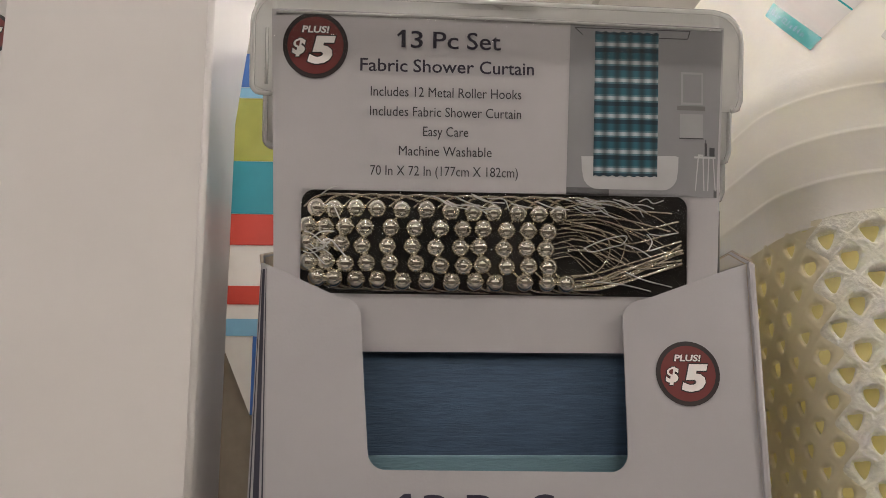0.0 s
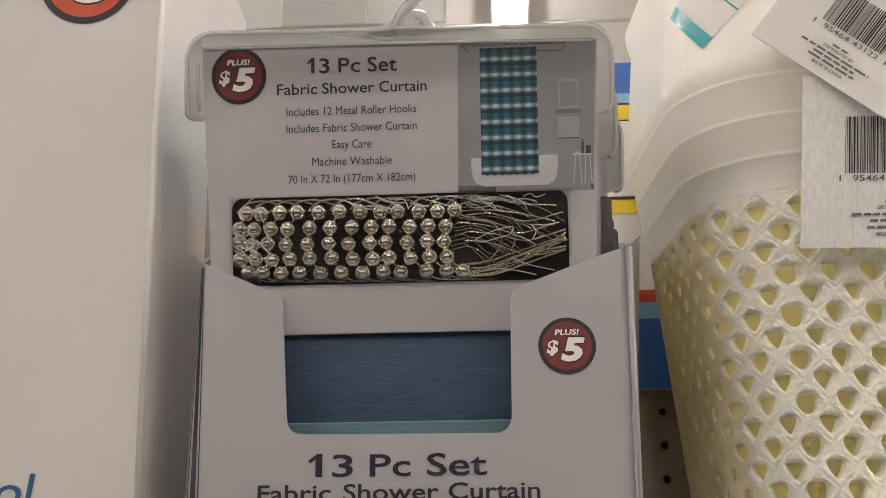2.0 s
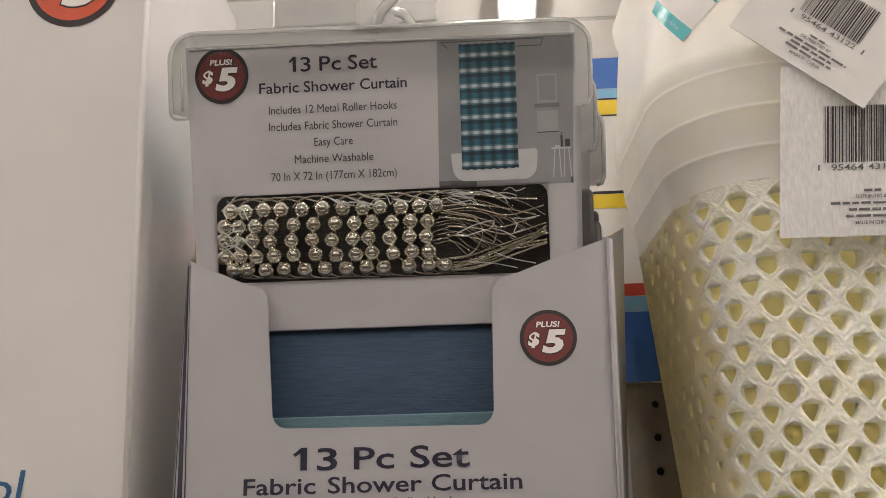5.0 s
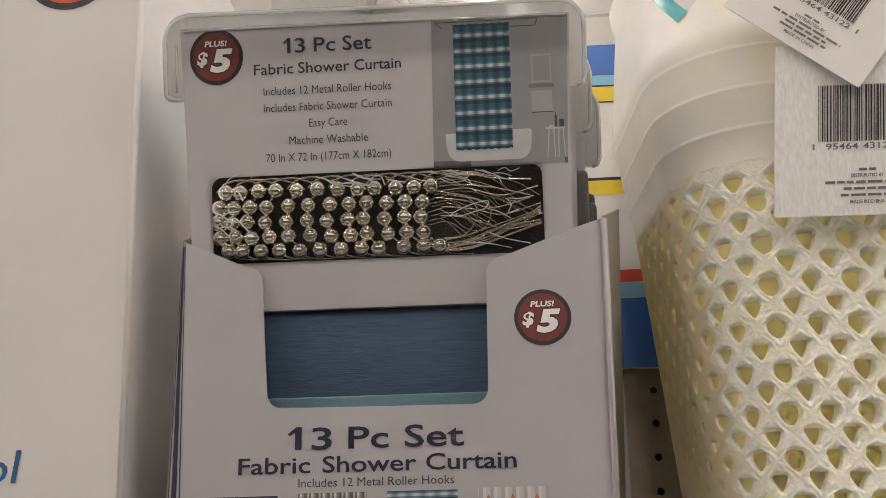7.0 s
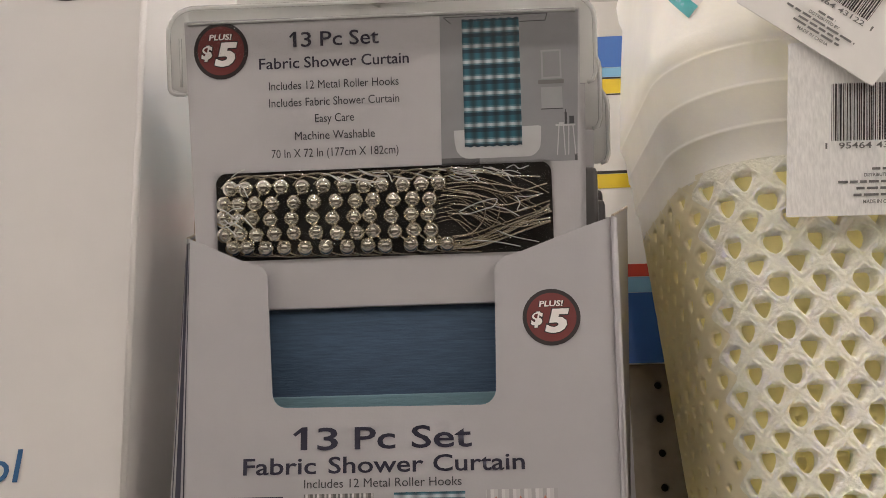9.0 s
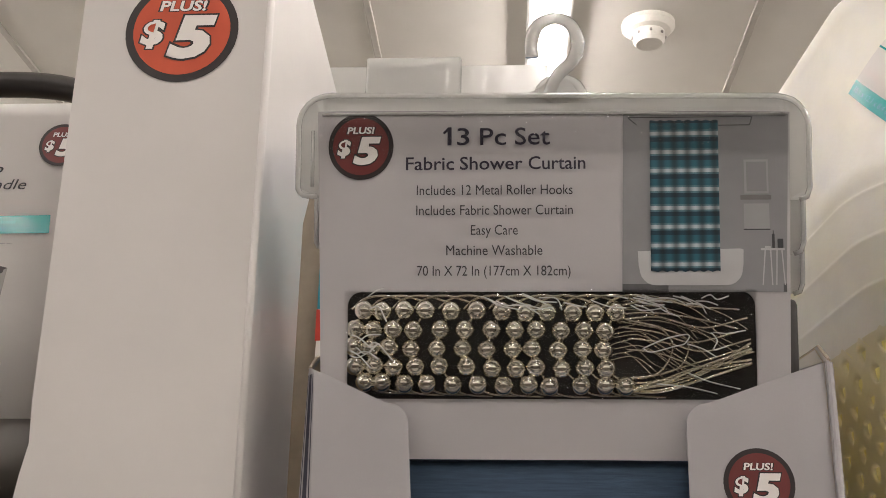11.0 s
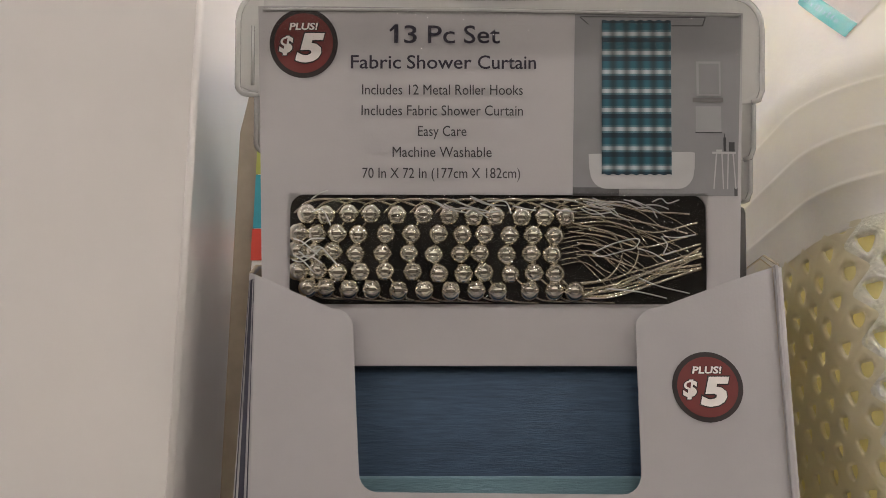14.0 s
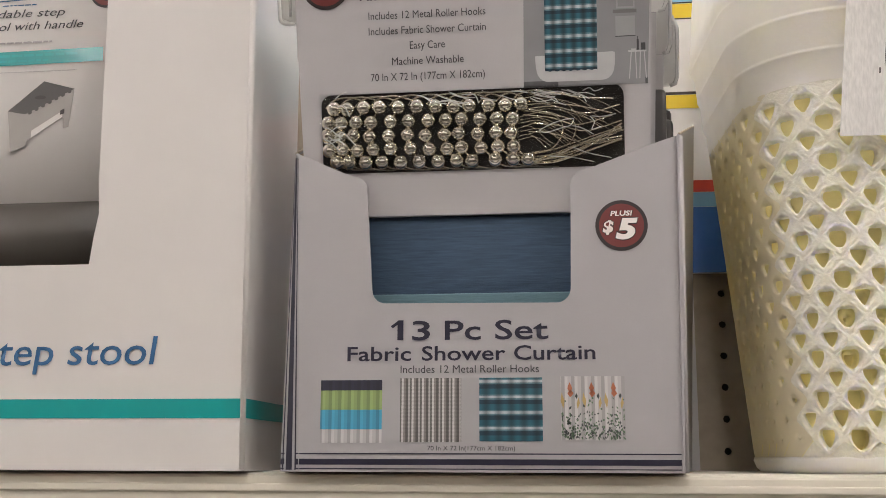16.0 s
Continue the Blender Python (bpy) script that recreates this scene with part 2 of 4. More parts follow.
PLEAT_NAVY, PLEAT_GREEN, PLEAT_BLUE, PLEAT_WHITE = (
    banded(n, 0, 0.0056, [(0.0, c), (0.35, tuple(k * 0.75 for k in c)), (0.7, tuple(min(k * 1.2, 0.8) for k in c))])
    for n, c in (("navy_pleat_print", (0.012, 0.012, 0.03)), ("green_pleat_print", (0.22, 0.30, 0.11)),
                 ("blue_pleat_print", (0.05, 0.27, 0.42)), ("white_pleat_print", (0.44, 0.43, 0.43))))


# ---- helpers for meshes ----
def part(name, bm, mat, parent=None, label="", smooth=False):
    me = bpy.data.meshes.new(name)
    bm.normal_update()
    bm.to_mesh(me)
    bm.free()
    me.materials.append(mat)
    if smooth:
        me.shade_smooth()
    ob = new(name, me)
    ob.parent = parent
    if label:
        ob["label"] = label
    return ob


def thing(name, label, category, group="", kind=""):
    return tagged(new(name), label, category, group, kind)


def slab(x0, x1, y0, y1, z0, z1, bevel=0.0, segs=2, bm=None):
    bm = bm or bmesh.new()
    r = bmesh.ops.create_cube(bm, size=1)
    for v in r["verts"]:
        v.co = Vector((x0 + (x1 - x0) * (v.co.x + 0.5), y0 + (y1 - y0) * (v.co.y + 0.5), z0 + (z1 - z0) * (v.co.z + 0.5)))
    if bevel:
        es = list({e for v in r["verts"] for e in v.link_edges})
        bmesh.ops.bevel(bm, geom=es, offset=bevel, segments=segs, affect="EDGES", profile=0.5)
    return bm


def sheet(loops, at, front=0.0, thick=0.0004, cuts=()):
    """A board from one outline and its holes, on the surface that at(u, v, off) gives; cuts: where it may bend along u."""
    if cuts:
        flat = sheet(loops, lambda u, v, off=0.0: Vector((u, -off, v)), front, thick)
        for c in cuts:
            bmesh.ops.bisect_plane(flat, geom=[*flat.verts, *flat.edges, *flat.faces], plane_co=(c, 0, 0), plane_no=(1, 0, 0))
        for v in flat.verts:
            v.co = at(v.co.x, v.co.z, -v.co.y)
        return flat
    bm = bmesh.new()
    edges = []
    for loop in loops:
        vs = [bm.verts.new(at(u, v, front)) for u, v in loop]
        edges += [bm.edges.new((vs[i], vs[(i + 1) % len(vs)])) for i in range(len(vs))]
    bmesh.ops.triangle_fill(bm, use_beauty=True, use_dissolve=False, edges=edges)
    want = at(0, 0, 1) - at(0, 0, 0)
    bm.normal_update()
    for f in bm.faces:
        if f.normal.dot(want) < 0:
            f.normal_flip()
    if thick:
        faces = list(bm.faces)
        r = bmesh.ops.extrude_face_region(bm, geom=faces, use_keep_orig=True)
        for v in r["geom"]:
            if isinstance(v, bmesh.types.BMVert):
                v.co -= want.normalized() * thick
        bmesh.ops.recalc_face_normals(bm, faces=bm.faces)
    return bm


def rect(u0, u1, v0, v1, r=0.0, n=6):
    if not r:
        return [(u0, v0), (u1, v0), (u1, v1), (u0, v1)]
    pts = []
    for cu, cv, a in ((u1 - r, v0 + r, -90), (u1 - r, v1 - r, 0), (u0 + r, v1 - r, 90), (u0 + r, v0 + r, 180)):
        pts += [(cu + r * math.cos(radians(a + 90 * i / n)), cv + r * math.sin(radians(a + 90 * i / n))) for i in range(n + 1)]
    return pts


def disc(u, v, r, n=40, squash=1.0):
    return [(u + r * math.cos(2 * math.pi * i / n), v + squash * r * math.sin(2 * math.pi * i / n)) for i in range(n)]


def glyphs(body, bold=0.0, shear=0.0):
    c = bpy.data.curves.new("glyphs", "FONT")
    c.body, c.offset, c.shear, c.resolution_u = body, bold, shear, 3
    ob = bpy.data.objects.new("glyphs", c)
    scene.collection.objects.link(ob)
    me = bpy.data.meshes.new_from_object(ob.evaluated_get(bpy.context.evaluated_depsgraph_get()))
    bpy.data.objects.remove(ob)
    return me


def words(body, at, u0, u1, v0, cap, mat, parent, bold=0.0, shear=0.0, front=0.0006, name="lettering"):
    """Letters from u0 to u1 on the base line v0, with capitals that high."""
    bpy.context.view_layer.update()
    me = glyphs(body, bold, shear)
    xs = [v.co.x for v in me.vertices]
    a, b = min(xs), max(xs)
    for v in me.vertices:
        v.co = at(u0 + (v.co.x - a) / (b - a) * (u1 - u0), v0 + v.co.y / 0.729 * cap, front)
    me.materials.append(mat)
    ob = new(name, me)
    ob.parent = parent
    return ob


def spaced(row, at, u0, u1, v0, cap, mat, parent, bold=0.0):
    """Words of one line, each with its own start and end as shares of the line."""
    for body, a, b in row:
        if body == "1":                      # a one with its flag
            w, x = u1 - u0, u0 + (u1 - u0) * a
            one = ((0.040, 0.0), (0.078, 0.0), (0.078, 1.0), (0.046, 1.0), (-0.004, 0.70), (0.010, 0.60), (0.040, 0.77))
            part("lettering", sheet([[(x + w * p, v0 + cap * q) for p, q in one]], at, 0.0006, 0), mat, parent)
            continue
        words(body, at, u0 + (u1 - u0) * a, u0 + (u1 - u0) * b, v0, cap, mat, parent, bold)


def bars(at, rows, mat, parent, front=0.0006, name="print_bar"):
    """Unreadable small print: one plain bar a line."""
    r = random.Random(len(rows))
    for u0, u1, v0, v1 in rows:
        u, h = u0, v1 - v0
        while u < u1:
            w = min(r.uniform(2.0, 5.0) * h, u1 - u)
            part(name, sheet([rect(u, u + w, v0 + 0.08 * h, v1 - 0.08 * h)], at, front, 0), mat, parent)
            u += w + 0.7 * h


def tube(points, radius, sides=8, cap=True, bm=None, flat=1.0):
    """A round rod along points."""
    bm = bm or bmesh.new()
    pts = [Vector(p) for p in points]
    rings = []
    up = Vector((0.13, -0.95, 0.27)).normalized()
    for i, p in enumerate(pts):
        d = (pts[min(i + 1, len(pts) - 1)] - pts[max(i - 1, 0)]).normalized()
        a = d.cross(up)
        a = a.normalized() if a.length > 1e-4 else d.orthogonal().normalized()
        b = d.cross(a)
        rings.append([bm.verts.new(p + radius * (math.cos(2 * math.pi * k / sides) * a + flat * math.sin(2 * math.pi * k / sides) * b)) for k in range(sides)])
    for r0, r1 in zip(rings, rings[1:]):
        for k in range(sides):
            bm.faces.new((r0[k], r0[(k + 1) % sides], r1[(k + 1) % sides], r1[k]))
    if cap:
        bm.faces.new(rings[0][::-1])
        bm.faces.new(rings[-1])
    bmesh.ops.recalc_face_normals(bm, faces=bm.faces)
    return bm


def smooth_line(pts, n=8):
    """A Catmull-Rom line through pts."""
    p = [Vector(q) for q in pts]
    p = [2 * p[0] - p[1], *p, 2 * p[-1] - p[-2]]
    out = []
    for i in range(1, len(p) - 2):
        for k in range(n):
            t = k / n
            out.append(0.5 * (2 * p[i] + (p[i + 1] - p[i - 1]) * t + (2 * p[i - 1] - 5 * p[i] + 4 * p[i + 1] - p[i + 2]) * t * t
                              + (3 * p[i] - p[i - 1] - 3 * p[i + 1] + p[i + 2]) * t ** 3))
    return out + [p[-2]]


def price_badge(at, u, v, r, fill, parent, front=0.0004, rim=BLACK_INK):
    """Round price mark: dark rim, coloured face, white writing."""
    b = part("price_badge", sheet([disc(u, v, r)], at, front, 0), rim, parent)
    part("price_badge_face", sheet([disc(u, v, 0.86 * r)], at, front + 0.0002, 0), fill, parent)
    for k, mt in ((0.035, rim), (0.0, WHITE_INK)):
        f = front + (0.0004 if k else 0.0006)
        words("PLUS!", at, u - (0.42 + k) * r, u + (0.42 + k) * r, v + 0.38 * r, 0.20 * r, mt, parent, 0.03 + k, 0.15, f)
        words("$", at, u - (0.72 + k) * r, u - (0.30 - k) * r, v - 0.26 * r, 0.46 * r, mt, parent, 0.04 + k, 0.15, f)
        words("5", at, u - (0.24 + k) * r, u + (0.62 + k) * r, v - 0.50 * r, 0.78 * r, mt, parent, 0.05 + k, 0.2, f)
    return b


# ---- setting ----
SHELF_Z = 1.460
tagged(part("floor", slab(-6, 6, -5, 8, -0.1, 0.0), FLOOR), "worn grey vinyl shop floor", "floor", kind="structure")
# The low dark wall is added out of view, to darken the beads' reflections.
for n, b in (("wall_north", (-6, 6, 8, 8.15, 0, 3.44)), ("wall_south", (-6, 6, -5.15, -5, 0, 3.44)),
             ("wall_east", (6, 6.15, -5, 8, 0, 3.44)), ("wall_west", (-6.15, -6, -5, 8, 0, 3.44)), ("wall_added_dark", (-3.5, 3.5, -1.75, -1.65, 0, 1.62))):
    tagged(part(n, slab(*b), ADDED_WALL_DARK if n == "wall_added_dark" else WALL), "plain painted wall added out of view", "wall", kind="structure")
bm = slab(-6, 6, -5, 8, 3.44, 3.55)
ceiling = tagged(part("ceiling", bm, CEILING), "light grey panelled shop ceiling", "ceiling", kind="structure")
for x in (-5.2, -4.0, -2.8, -1.58, -0.36, 0.86, 2.08, 3.3, 4.5):
    tagged(part("ceiling_trim", slab(x - 0.012, x + 0.012, -5, 8, 3.434, 3.445, 0.003), SEAM), "narrow grey ceiling grid bar", "trim", kind="structure")
for y in (1.6, 3.65, 5.7):
    tagged(part("ceiling_trim", slab(-6, 6, y - 0.012, y + 0.012, 3.435, 3.446, 0.003), SEAM), "narrow grey ceiling grid bar", "trim", kind="structure")
for x in (-4.6, -2.2, 0.21, 2.65, 5.0):
    lamp = thing("ceiling_light", "long white strip light, lit, fixed under the ceiling", "ceiling light", "strip lights")
    part("housing", slab(x - 0.07, x + 0.07, -4.6, 7.6, 3.395, 3.44, 0.008), FIXTURE, lamp)
    part("tube", tube([(x, -4.55, 3.375), (x, 1.5, 3.375), (x, 7.55, 3.375)], 0.022, 12), TUBE, lamp, "lit fluorescent tube", True)
det = thing("smoke_detector", "round white smoke detector under the ceiling", "smoke detector")
bm = bmesh.new()
prof = [(0.085, 3.44), (0.085, 3.425), (0.07, 3.41), (0.052, 3.405), (0.05, 3.375), (0.042, 3.365), (0.0, 3.363)]
vs = [[bm.verts.new((0.53 + r * math.cos(2 * math.pi * k / 24), 3.08 + r * math.sin(2 * math.pi * k / 24), z)) for k in range(24)] for r, z in prof[:-1]]
for a, b in zip(vs, vs[1:]):
    for k in range(24):
        bm.faces.new((a[k], a[(k + 1) % 24], b[(k + 1) % 24], b[k]))
bm.faces.new(vs[-1])
bmesh.ops.recalc_face_normals(bm, faces=bm.faces)
part("body", bm, DETECTOR, det)
for k in range(8):
    a = 2 * math.pi * k / 8
    part("vent_slot", slab(0.53 + 0.0515 * math.cos(a) - 0.004, 0.53 + 0.0515 * math.cos(a) + 0.004, 3.08 + 0.0515 * math.sin(a) - 0.006,
                           3.08 + 0.0515 * math.sin(a) + 0.006, 3.386, 3.393, 0.001), STOOL_SILVER, det)

# shelf, its price rail, and the perforated back panel
shelf = thing("shelf", "cream enamelled steel shop shelf with a price rail", "shelf")
part("deck", slab(-1.3, 1.3, 0.497, 0.757, 1.437, SHELF_Z, 0.002), SHELF, shelf)
part("price_rail", slab(-1.3, 1.3, 0.4895, 0.4965, 1.405, SHELF_Z - 0.001, 0.002), SHELF, shelf, "cream price rail")
part("rail_lip", slab(-1.3, 1.3, 0.4865, 0.4893, 1.449, 1.4535, 0.001), SHELF, shelf)
back = thing("back_panel", "brown perforated hardboard back panel behind the shelf", "pegboard")
bm = bmesh.new()
PITCH = 0.0254
X0, Z0, NX, NZ = 0.2353 - 9.5 * PITCH, 1.5005 - 2.5 * PITCH, 14, 17
for i in range(NX):
    for j in range(NZ):
        u, v = X0 + i * PITCH, Z0 + j * PITCH
        c = [(u, v), (u + PITCH / 2, v), (u + PITCH, v), (u + PITCH, v + PITCH / 2), (u + PITCH, v + PITCH), (u + PITCH / 2, v + PITCH), (u, v + PITCH), (u, v + PITCH / 2)]
        cu, cv = u + PITCH / 2, v + PITCH / 2
        ang = (225, 270, 315, 0, 45, 90, 135, 180)
        o = [bm.verts.new((p, 0.757, q)) for p, q in c]
        a = [bm.verts.new((cu + 0.0031 * math.cos(radians(k)), 0.757, cv + 0.0031 * math.sin(radians(k)))) for k in ang]
        b = [bm.verts.new((w.co.x, 0.762, w.co.z)) for w in a]
        for k in range(8):
            bm.faces.new((o[k], o[(k + 1) % 8], a[(k + 1) % 8], a[k]))
            bm.faces.new((a[k], a[(k + 1) % 8], b[(k + 1) % 8], b[k]))
bmesh.ops.remove_doubles(bm, verts=bm.verts, dist=0.0002)
part("perforated_board", bm, PEG, back)
XE, ZE = X0 + NX * PITCH, Z0 + NZ * PITCH
for b in ((-1.3, X0, 0.1, 1.885), (XE, 1.3, 0.1, 1.885), (X0, XE, 0.1, Z0)):
    part("board", slab(b[0], b[1], 0.757, 0.762, b[2], b[3]), PEG, back)
# Near-black sheet paints in the shade inside the peg holes.
part("backing", slab(-1.3, 1.3, 0.7625, 0.775, 0.1, 1.885), HOLE_SHADE, back)
for x in (-1.3, 1.27):
    part("upright", slab(x, x + 0.03, 0.7755, 0.80, 0.0, 1.88, 0.002), SHELF, back)


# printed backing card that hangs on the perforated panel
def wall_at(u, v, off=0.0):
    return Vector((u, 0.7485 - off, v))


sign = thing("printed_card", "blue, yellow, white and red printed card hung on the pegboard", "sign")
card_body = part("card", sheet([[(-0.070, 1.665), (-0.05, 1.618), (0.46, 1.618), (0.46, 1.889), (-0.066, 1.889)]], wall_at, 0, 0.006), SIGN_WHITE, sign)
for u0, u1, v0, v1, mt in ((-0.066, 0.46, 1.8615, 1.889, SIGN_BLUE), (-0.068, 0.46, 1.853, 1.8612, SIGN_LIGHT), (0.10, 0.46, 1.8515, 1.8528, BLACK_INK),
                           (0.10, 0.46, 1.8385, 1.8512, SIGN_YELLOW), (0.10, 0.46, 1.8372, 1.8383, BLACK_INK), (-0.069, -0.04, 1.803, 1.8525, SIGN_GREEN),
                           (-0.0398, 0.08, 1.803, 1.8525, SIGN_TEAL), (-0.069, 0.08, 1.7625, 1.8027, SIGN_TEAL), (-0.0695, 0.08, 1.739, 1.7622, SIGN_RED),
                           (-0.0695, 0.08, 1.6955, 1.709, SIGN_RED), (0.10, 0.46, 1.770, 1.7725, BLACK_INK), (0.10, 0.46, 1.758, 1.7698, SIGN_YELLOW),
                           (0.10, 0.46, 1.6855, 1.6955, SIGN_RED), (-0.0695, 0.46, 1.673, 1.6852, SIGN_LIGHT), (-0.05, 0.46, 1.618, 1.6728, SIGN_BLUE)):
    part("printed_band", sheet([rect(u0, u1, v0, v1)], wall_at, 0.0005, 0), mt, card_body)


# ---- step stool carton with folded stools ----
def carton_at(u, v, off=0.0):
    """Front of the stool carton, which leans forward a little."""
    return Vector((u, 0.4735 - 0.04 * (v - 1.662) - off, v))


CR, CL, CT = -0.0495, -0.42, 1.908
carton = thing("stool_carton", "white coated display carton for folding step stools, teal band", "carton", "display cartons")
front = [(CL, 1.4605), (CR, 1.4605), (CR, CT), (-0.1455, CT), (-0.1465, 1.635), (-0.1455, 1.616), (-0.1482, 1.602), (-0.1505, 1.5845), (CL, 1.5845)]
panel = part("front_panel", sheet([front], carton_at, 0, 0.0022), WHITE_BOARD, carton)
part("teal_band", sheet([rect(CL, CR, 1.4912, 1.5026)], carton_at, 0.0004, 0), TEAL_INK, panel)
words("step stool", carton_at, -0.2165, -0.1043, 1.5232, 0.0178, BLUE_INK, panel, 0.004, 0.12, 0.0006)
price_badge(carton_at, -0.0945, 1.8205, 0.0285, ORANGE_INK, panel)


def side_at(u, v, off=0.0):
    return Vector((CR + 0.0003 + off, u - 0.04 * (v - 1.662) * max(0, 1 - (u - 0.4735) / 0.2), v))


side = part("side_panel", sheet([[(0.4757, 1.4605), (0.578, 1.4605), (0.578, 1.76), (0.664, 1.892), (0.4757, CT)]], side_at, 0, 0.0022), WHITE_BOARD, carton)
part("teal_band", sheet([rect(0.4735, 0.578, 1.4912, 1.5026)], side_at, 0.0004, 0), TEAL_INK, side)
part("side_panel", slab(CL, CL + 0.0022, 0.4815, 0.578, 1.4605, 1.9), WHITE_BOARD, carton)
part("bottom_panel", slab(CL + 0.003, CR - 0.003, 0.4845, 0.5755, 1.4605, 1.4625), INSIDE_BOARD, carton)
part("back_panel", slab(CL, CR - 0.003, 0.5785, 0.5805, 1.4605, 1.80), INSIDE_BOARD, carton)
part("bent_corner", tube([(CR - 0.001, 0.4818, 1.4615), (CR - 0.001, 0.473, 1.68), (CR - 0.001, 0.4638, CT - 0.001)], 0.0018, 8), WHITE_BOARD, carton, "", True)


def sleeve_at(u, v, off=0.0):
    return Vector((u, 0.5256 - off, v))


def folded_stool(dy):
    st = thing("folding_step_stool", "folded grey plastic step stool in a white card sleeve", "step stool", "folded stools")
    part("folded_board", slab(-0.405, -0.068, 0.5425 + dy, 0.560 + dy, 1.4635, 1.79, 0.005), STOOL_GREY, st)
    bm = bmesh.new()
    n = 22
    prof = []
    for i in range(n + 1):                    # sleeve: flat print above, rolled under at its foot
        t = i / n
        z = 1.812 - t * 0.172
        y = 0.5256 + dy + (0.0 if t < 0.72 else 0.014 * ((t - 0.72) / 0.28) ** 2)
        prof.append((y, z))
    a = [bm.verts.new((-0.40, y, z)) for y, z in prof]
    b = [bm.verts.new((-0.075, y, z)) for y, z in prof]
    c = [bm.verts.new((-0.40, y + 0.0012, z)) for y, z in prof]
    d = [bm.verts.new((-0.075, y + 0.0012, z)) for y, z in prof]
    for i in range(n):
        bm.faces.new((a[i], a[i + 1], b[i + 1], b[i]))
        bm.faces.new((d[i], d[i + 1], c[i + 1], c[i]))
        bm.faces.new((b[i], b[i + 1], d[i + 1], d[i]))
    bm.faces.new((a[0], b[0], d[0], c[0]))
    sl = part("card_sleeve", bm, WHITE_BOARD, st, "white printed card sleeve", True)
    bm = bmesh.new()
    arc = [(0.5470 - 0.0185 * math.sin(radians(q)) + dy, 1.617 + 0.025 * math.cos(radians(q))) for q in range(0, 181, 12)]
    ends = [[bm.verts.new((x, y, z)) for y, z in arc] for x in (-0.402, -0.07)]
    for i in range(len(arc) - 1):
        bm.faces.new((ends[0][i], ends[0][i + 1], ends[1][i + 1], ends[1][i]))
    bm.faces.new(ends[0])
    bm.faces.new(ends[1][::-1])
    bmesh.ops.recalc_face_normals(bm, faces=bm.faces)
    part("foot_rail", bm, STOOL_RAIL, st, "rounded brown-grey rail", True)
    arch = [(-0.305, 0.543 + dy, 1.772), (-0.300, 0.543 + dy, 1.80), (-0.282, 0.543 + dy, 1.820), (-0.25, 0.543 + dy, 1.831), (-0.213, 0.543 + dy, 1.8335),
            (-0.178, 0.543 + dy, 1.829), (-0.148, 0.543 + dy, 1.815), (-0.133, 0.543 + dy, 1.797), (-0.13, 0.543 + dy, 1.772)]
    part("handle", tube(smooth_line(arch), 0.0065, 12, True, None, 1.3), STOOL_GREY, st, "dark grey carrying handle", True)
    return st, sl


stool, sleeve = folded_stool(0.0)
price_badge(sleeve_at, -0.1735, 1.7865, 0.0125, RED_INK, sleeve)
part("logo_frame", sheet([[(-0.262, 1.7815), (-0.2175, 1.7835), (-0.2155, 1.7955), (-0.262, 1.7945)], [(-0.2615, 1.7825), (-0.2185, 1.784), (-0.2165, 1.795), (-0.2615, 1.794)]], sleeve_at, 0.0006, 0), BLUE_INK, sleeve)
bars(sleeve_at, ((-0.258, -0.221, 1.7852, 1.7925), (-0.25, -0.225, 1.7785, 1.7795)), BLUE_INK, sleeve)
words("foldable step", sleeve_at, -0.2655, -0.2035, 1.7700, 0.0062, GREY_INK, sleeve, 0.0, 0.25)
words("stool with handle", sleeve_at, -0.2655, -0.1895, 1.7605, 0.0062, GREY_INK, sleeve, 0.0, 0.25)
bars(sleeve_at, ((-0.27, -0.2115, 1.7505, 1.7520),), PALE_INK, sleeve)
part("teal_strip", sheet([[(-0.36, 1.7335), (-0.1733, 1.7353), (-0.1738, 1.7455), (-0.36, 1.7435)]], sleeve_at, 0.0006, 0), TEAL_INK, sleeve)
bars(sleeve_at, ((-0.32, -0.192, 1.7405, 1.7425), (-0.32, -0.213, 1.7368, 1.7385)), LABEL_TEAL, sleeve, 0.0009)
bars(sleeve_at, ((-0.33, -0.192, 1.7293, 1.7300),), PALE_INK, sleeve)
# the printed picture of the stool
for pts, mt in (([(-0.240, 1.7015), (-0.2150, 1.7222), (-0.1925, 1.7160), (-0.2000, 1.7120), (-0.2270, 1.6990)], STOOL_GREY),
                ([(-0.2270, 1.6990), (-0.1925, 1.7160), (-0.1950, 1.6890), (-0.1990, 1.6880), (-0.1995, 1.6955), (-0.2250, 1.6800), (-0.2250, 1.6765), (-0.2310, 1.6740)], STOOL_SILVER),
                ([(-0.240, 1.7015), (-0.2270, 1.6990), (-0.2310, 1.6740), (-0.2360, 1.6725), (-0.238, 1.690)], STOOL_SILVER)):
    part("stool_picture", sheet([pts], sleeve_at, 0.0006, 0), mt, sleeve)
part("stool_picture", sheet([[(-0.2215, 1.6870), (-0.1998, 1.7005), (-0.1998, 1.6962), (-0.2215, 1.6818)]], sleeve_at, 0.0009, 0), WHITE_BOARD, sleeve)
part("stool_picture", sheet([[(-0.2015, 1.7005), (-0.1985, 1.7020), (-0.1985, 1.6985), (-0.2015, 1.6975)]], sleeve_at, 0.0011, 0), BLACK_INK, sleeve)
for k in range(7):
    u, v = -0.2235 + k * 0.0046, 1.7002 + k * 0.00235
    part("stool_picture", sheet([disc(u, v, 0.0016, 12)], sleeve_at, 0.0010, 0), STOOL_GREY, sleeve)
part("stool_picture", sheet([disc(-0.2165, 1.7105, 0.004, 20, 0.35)], sleeve_at, 0.0012, 0), BLACK_INK, sleeve)


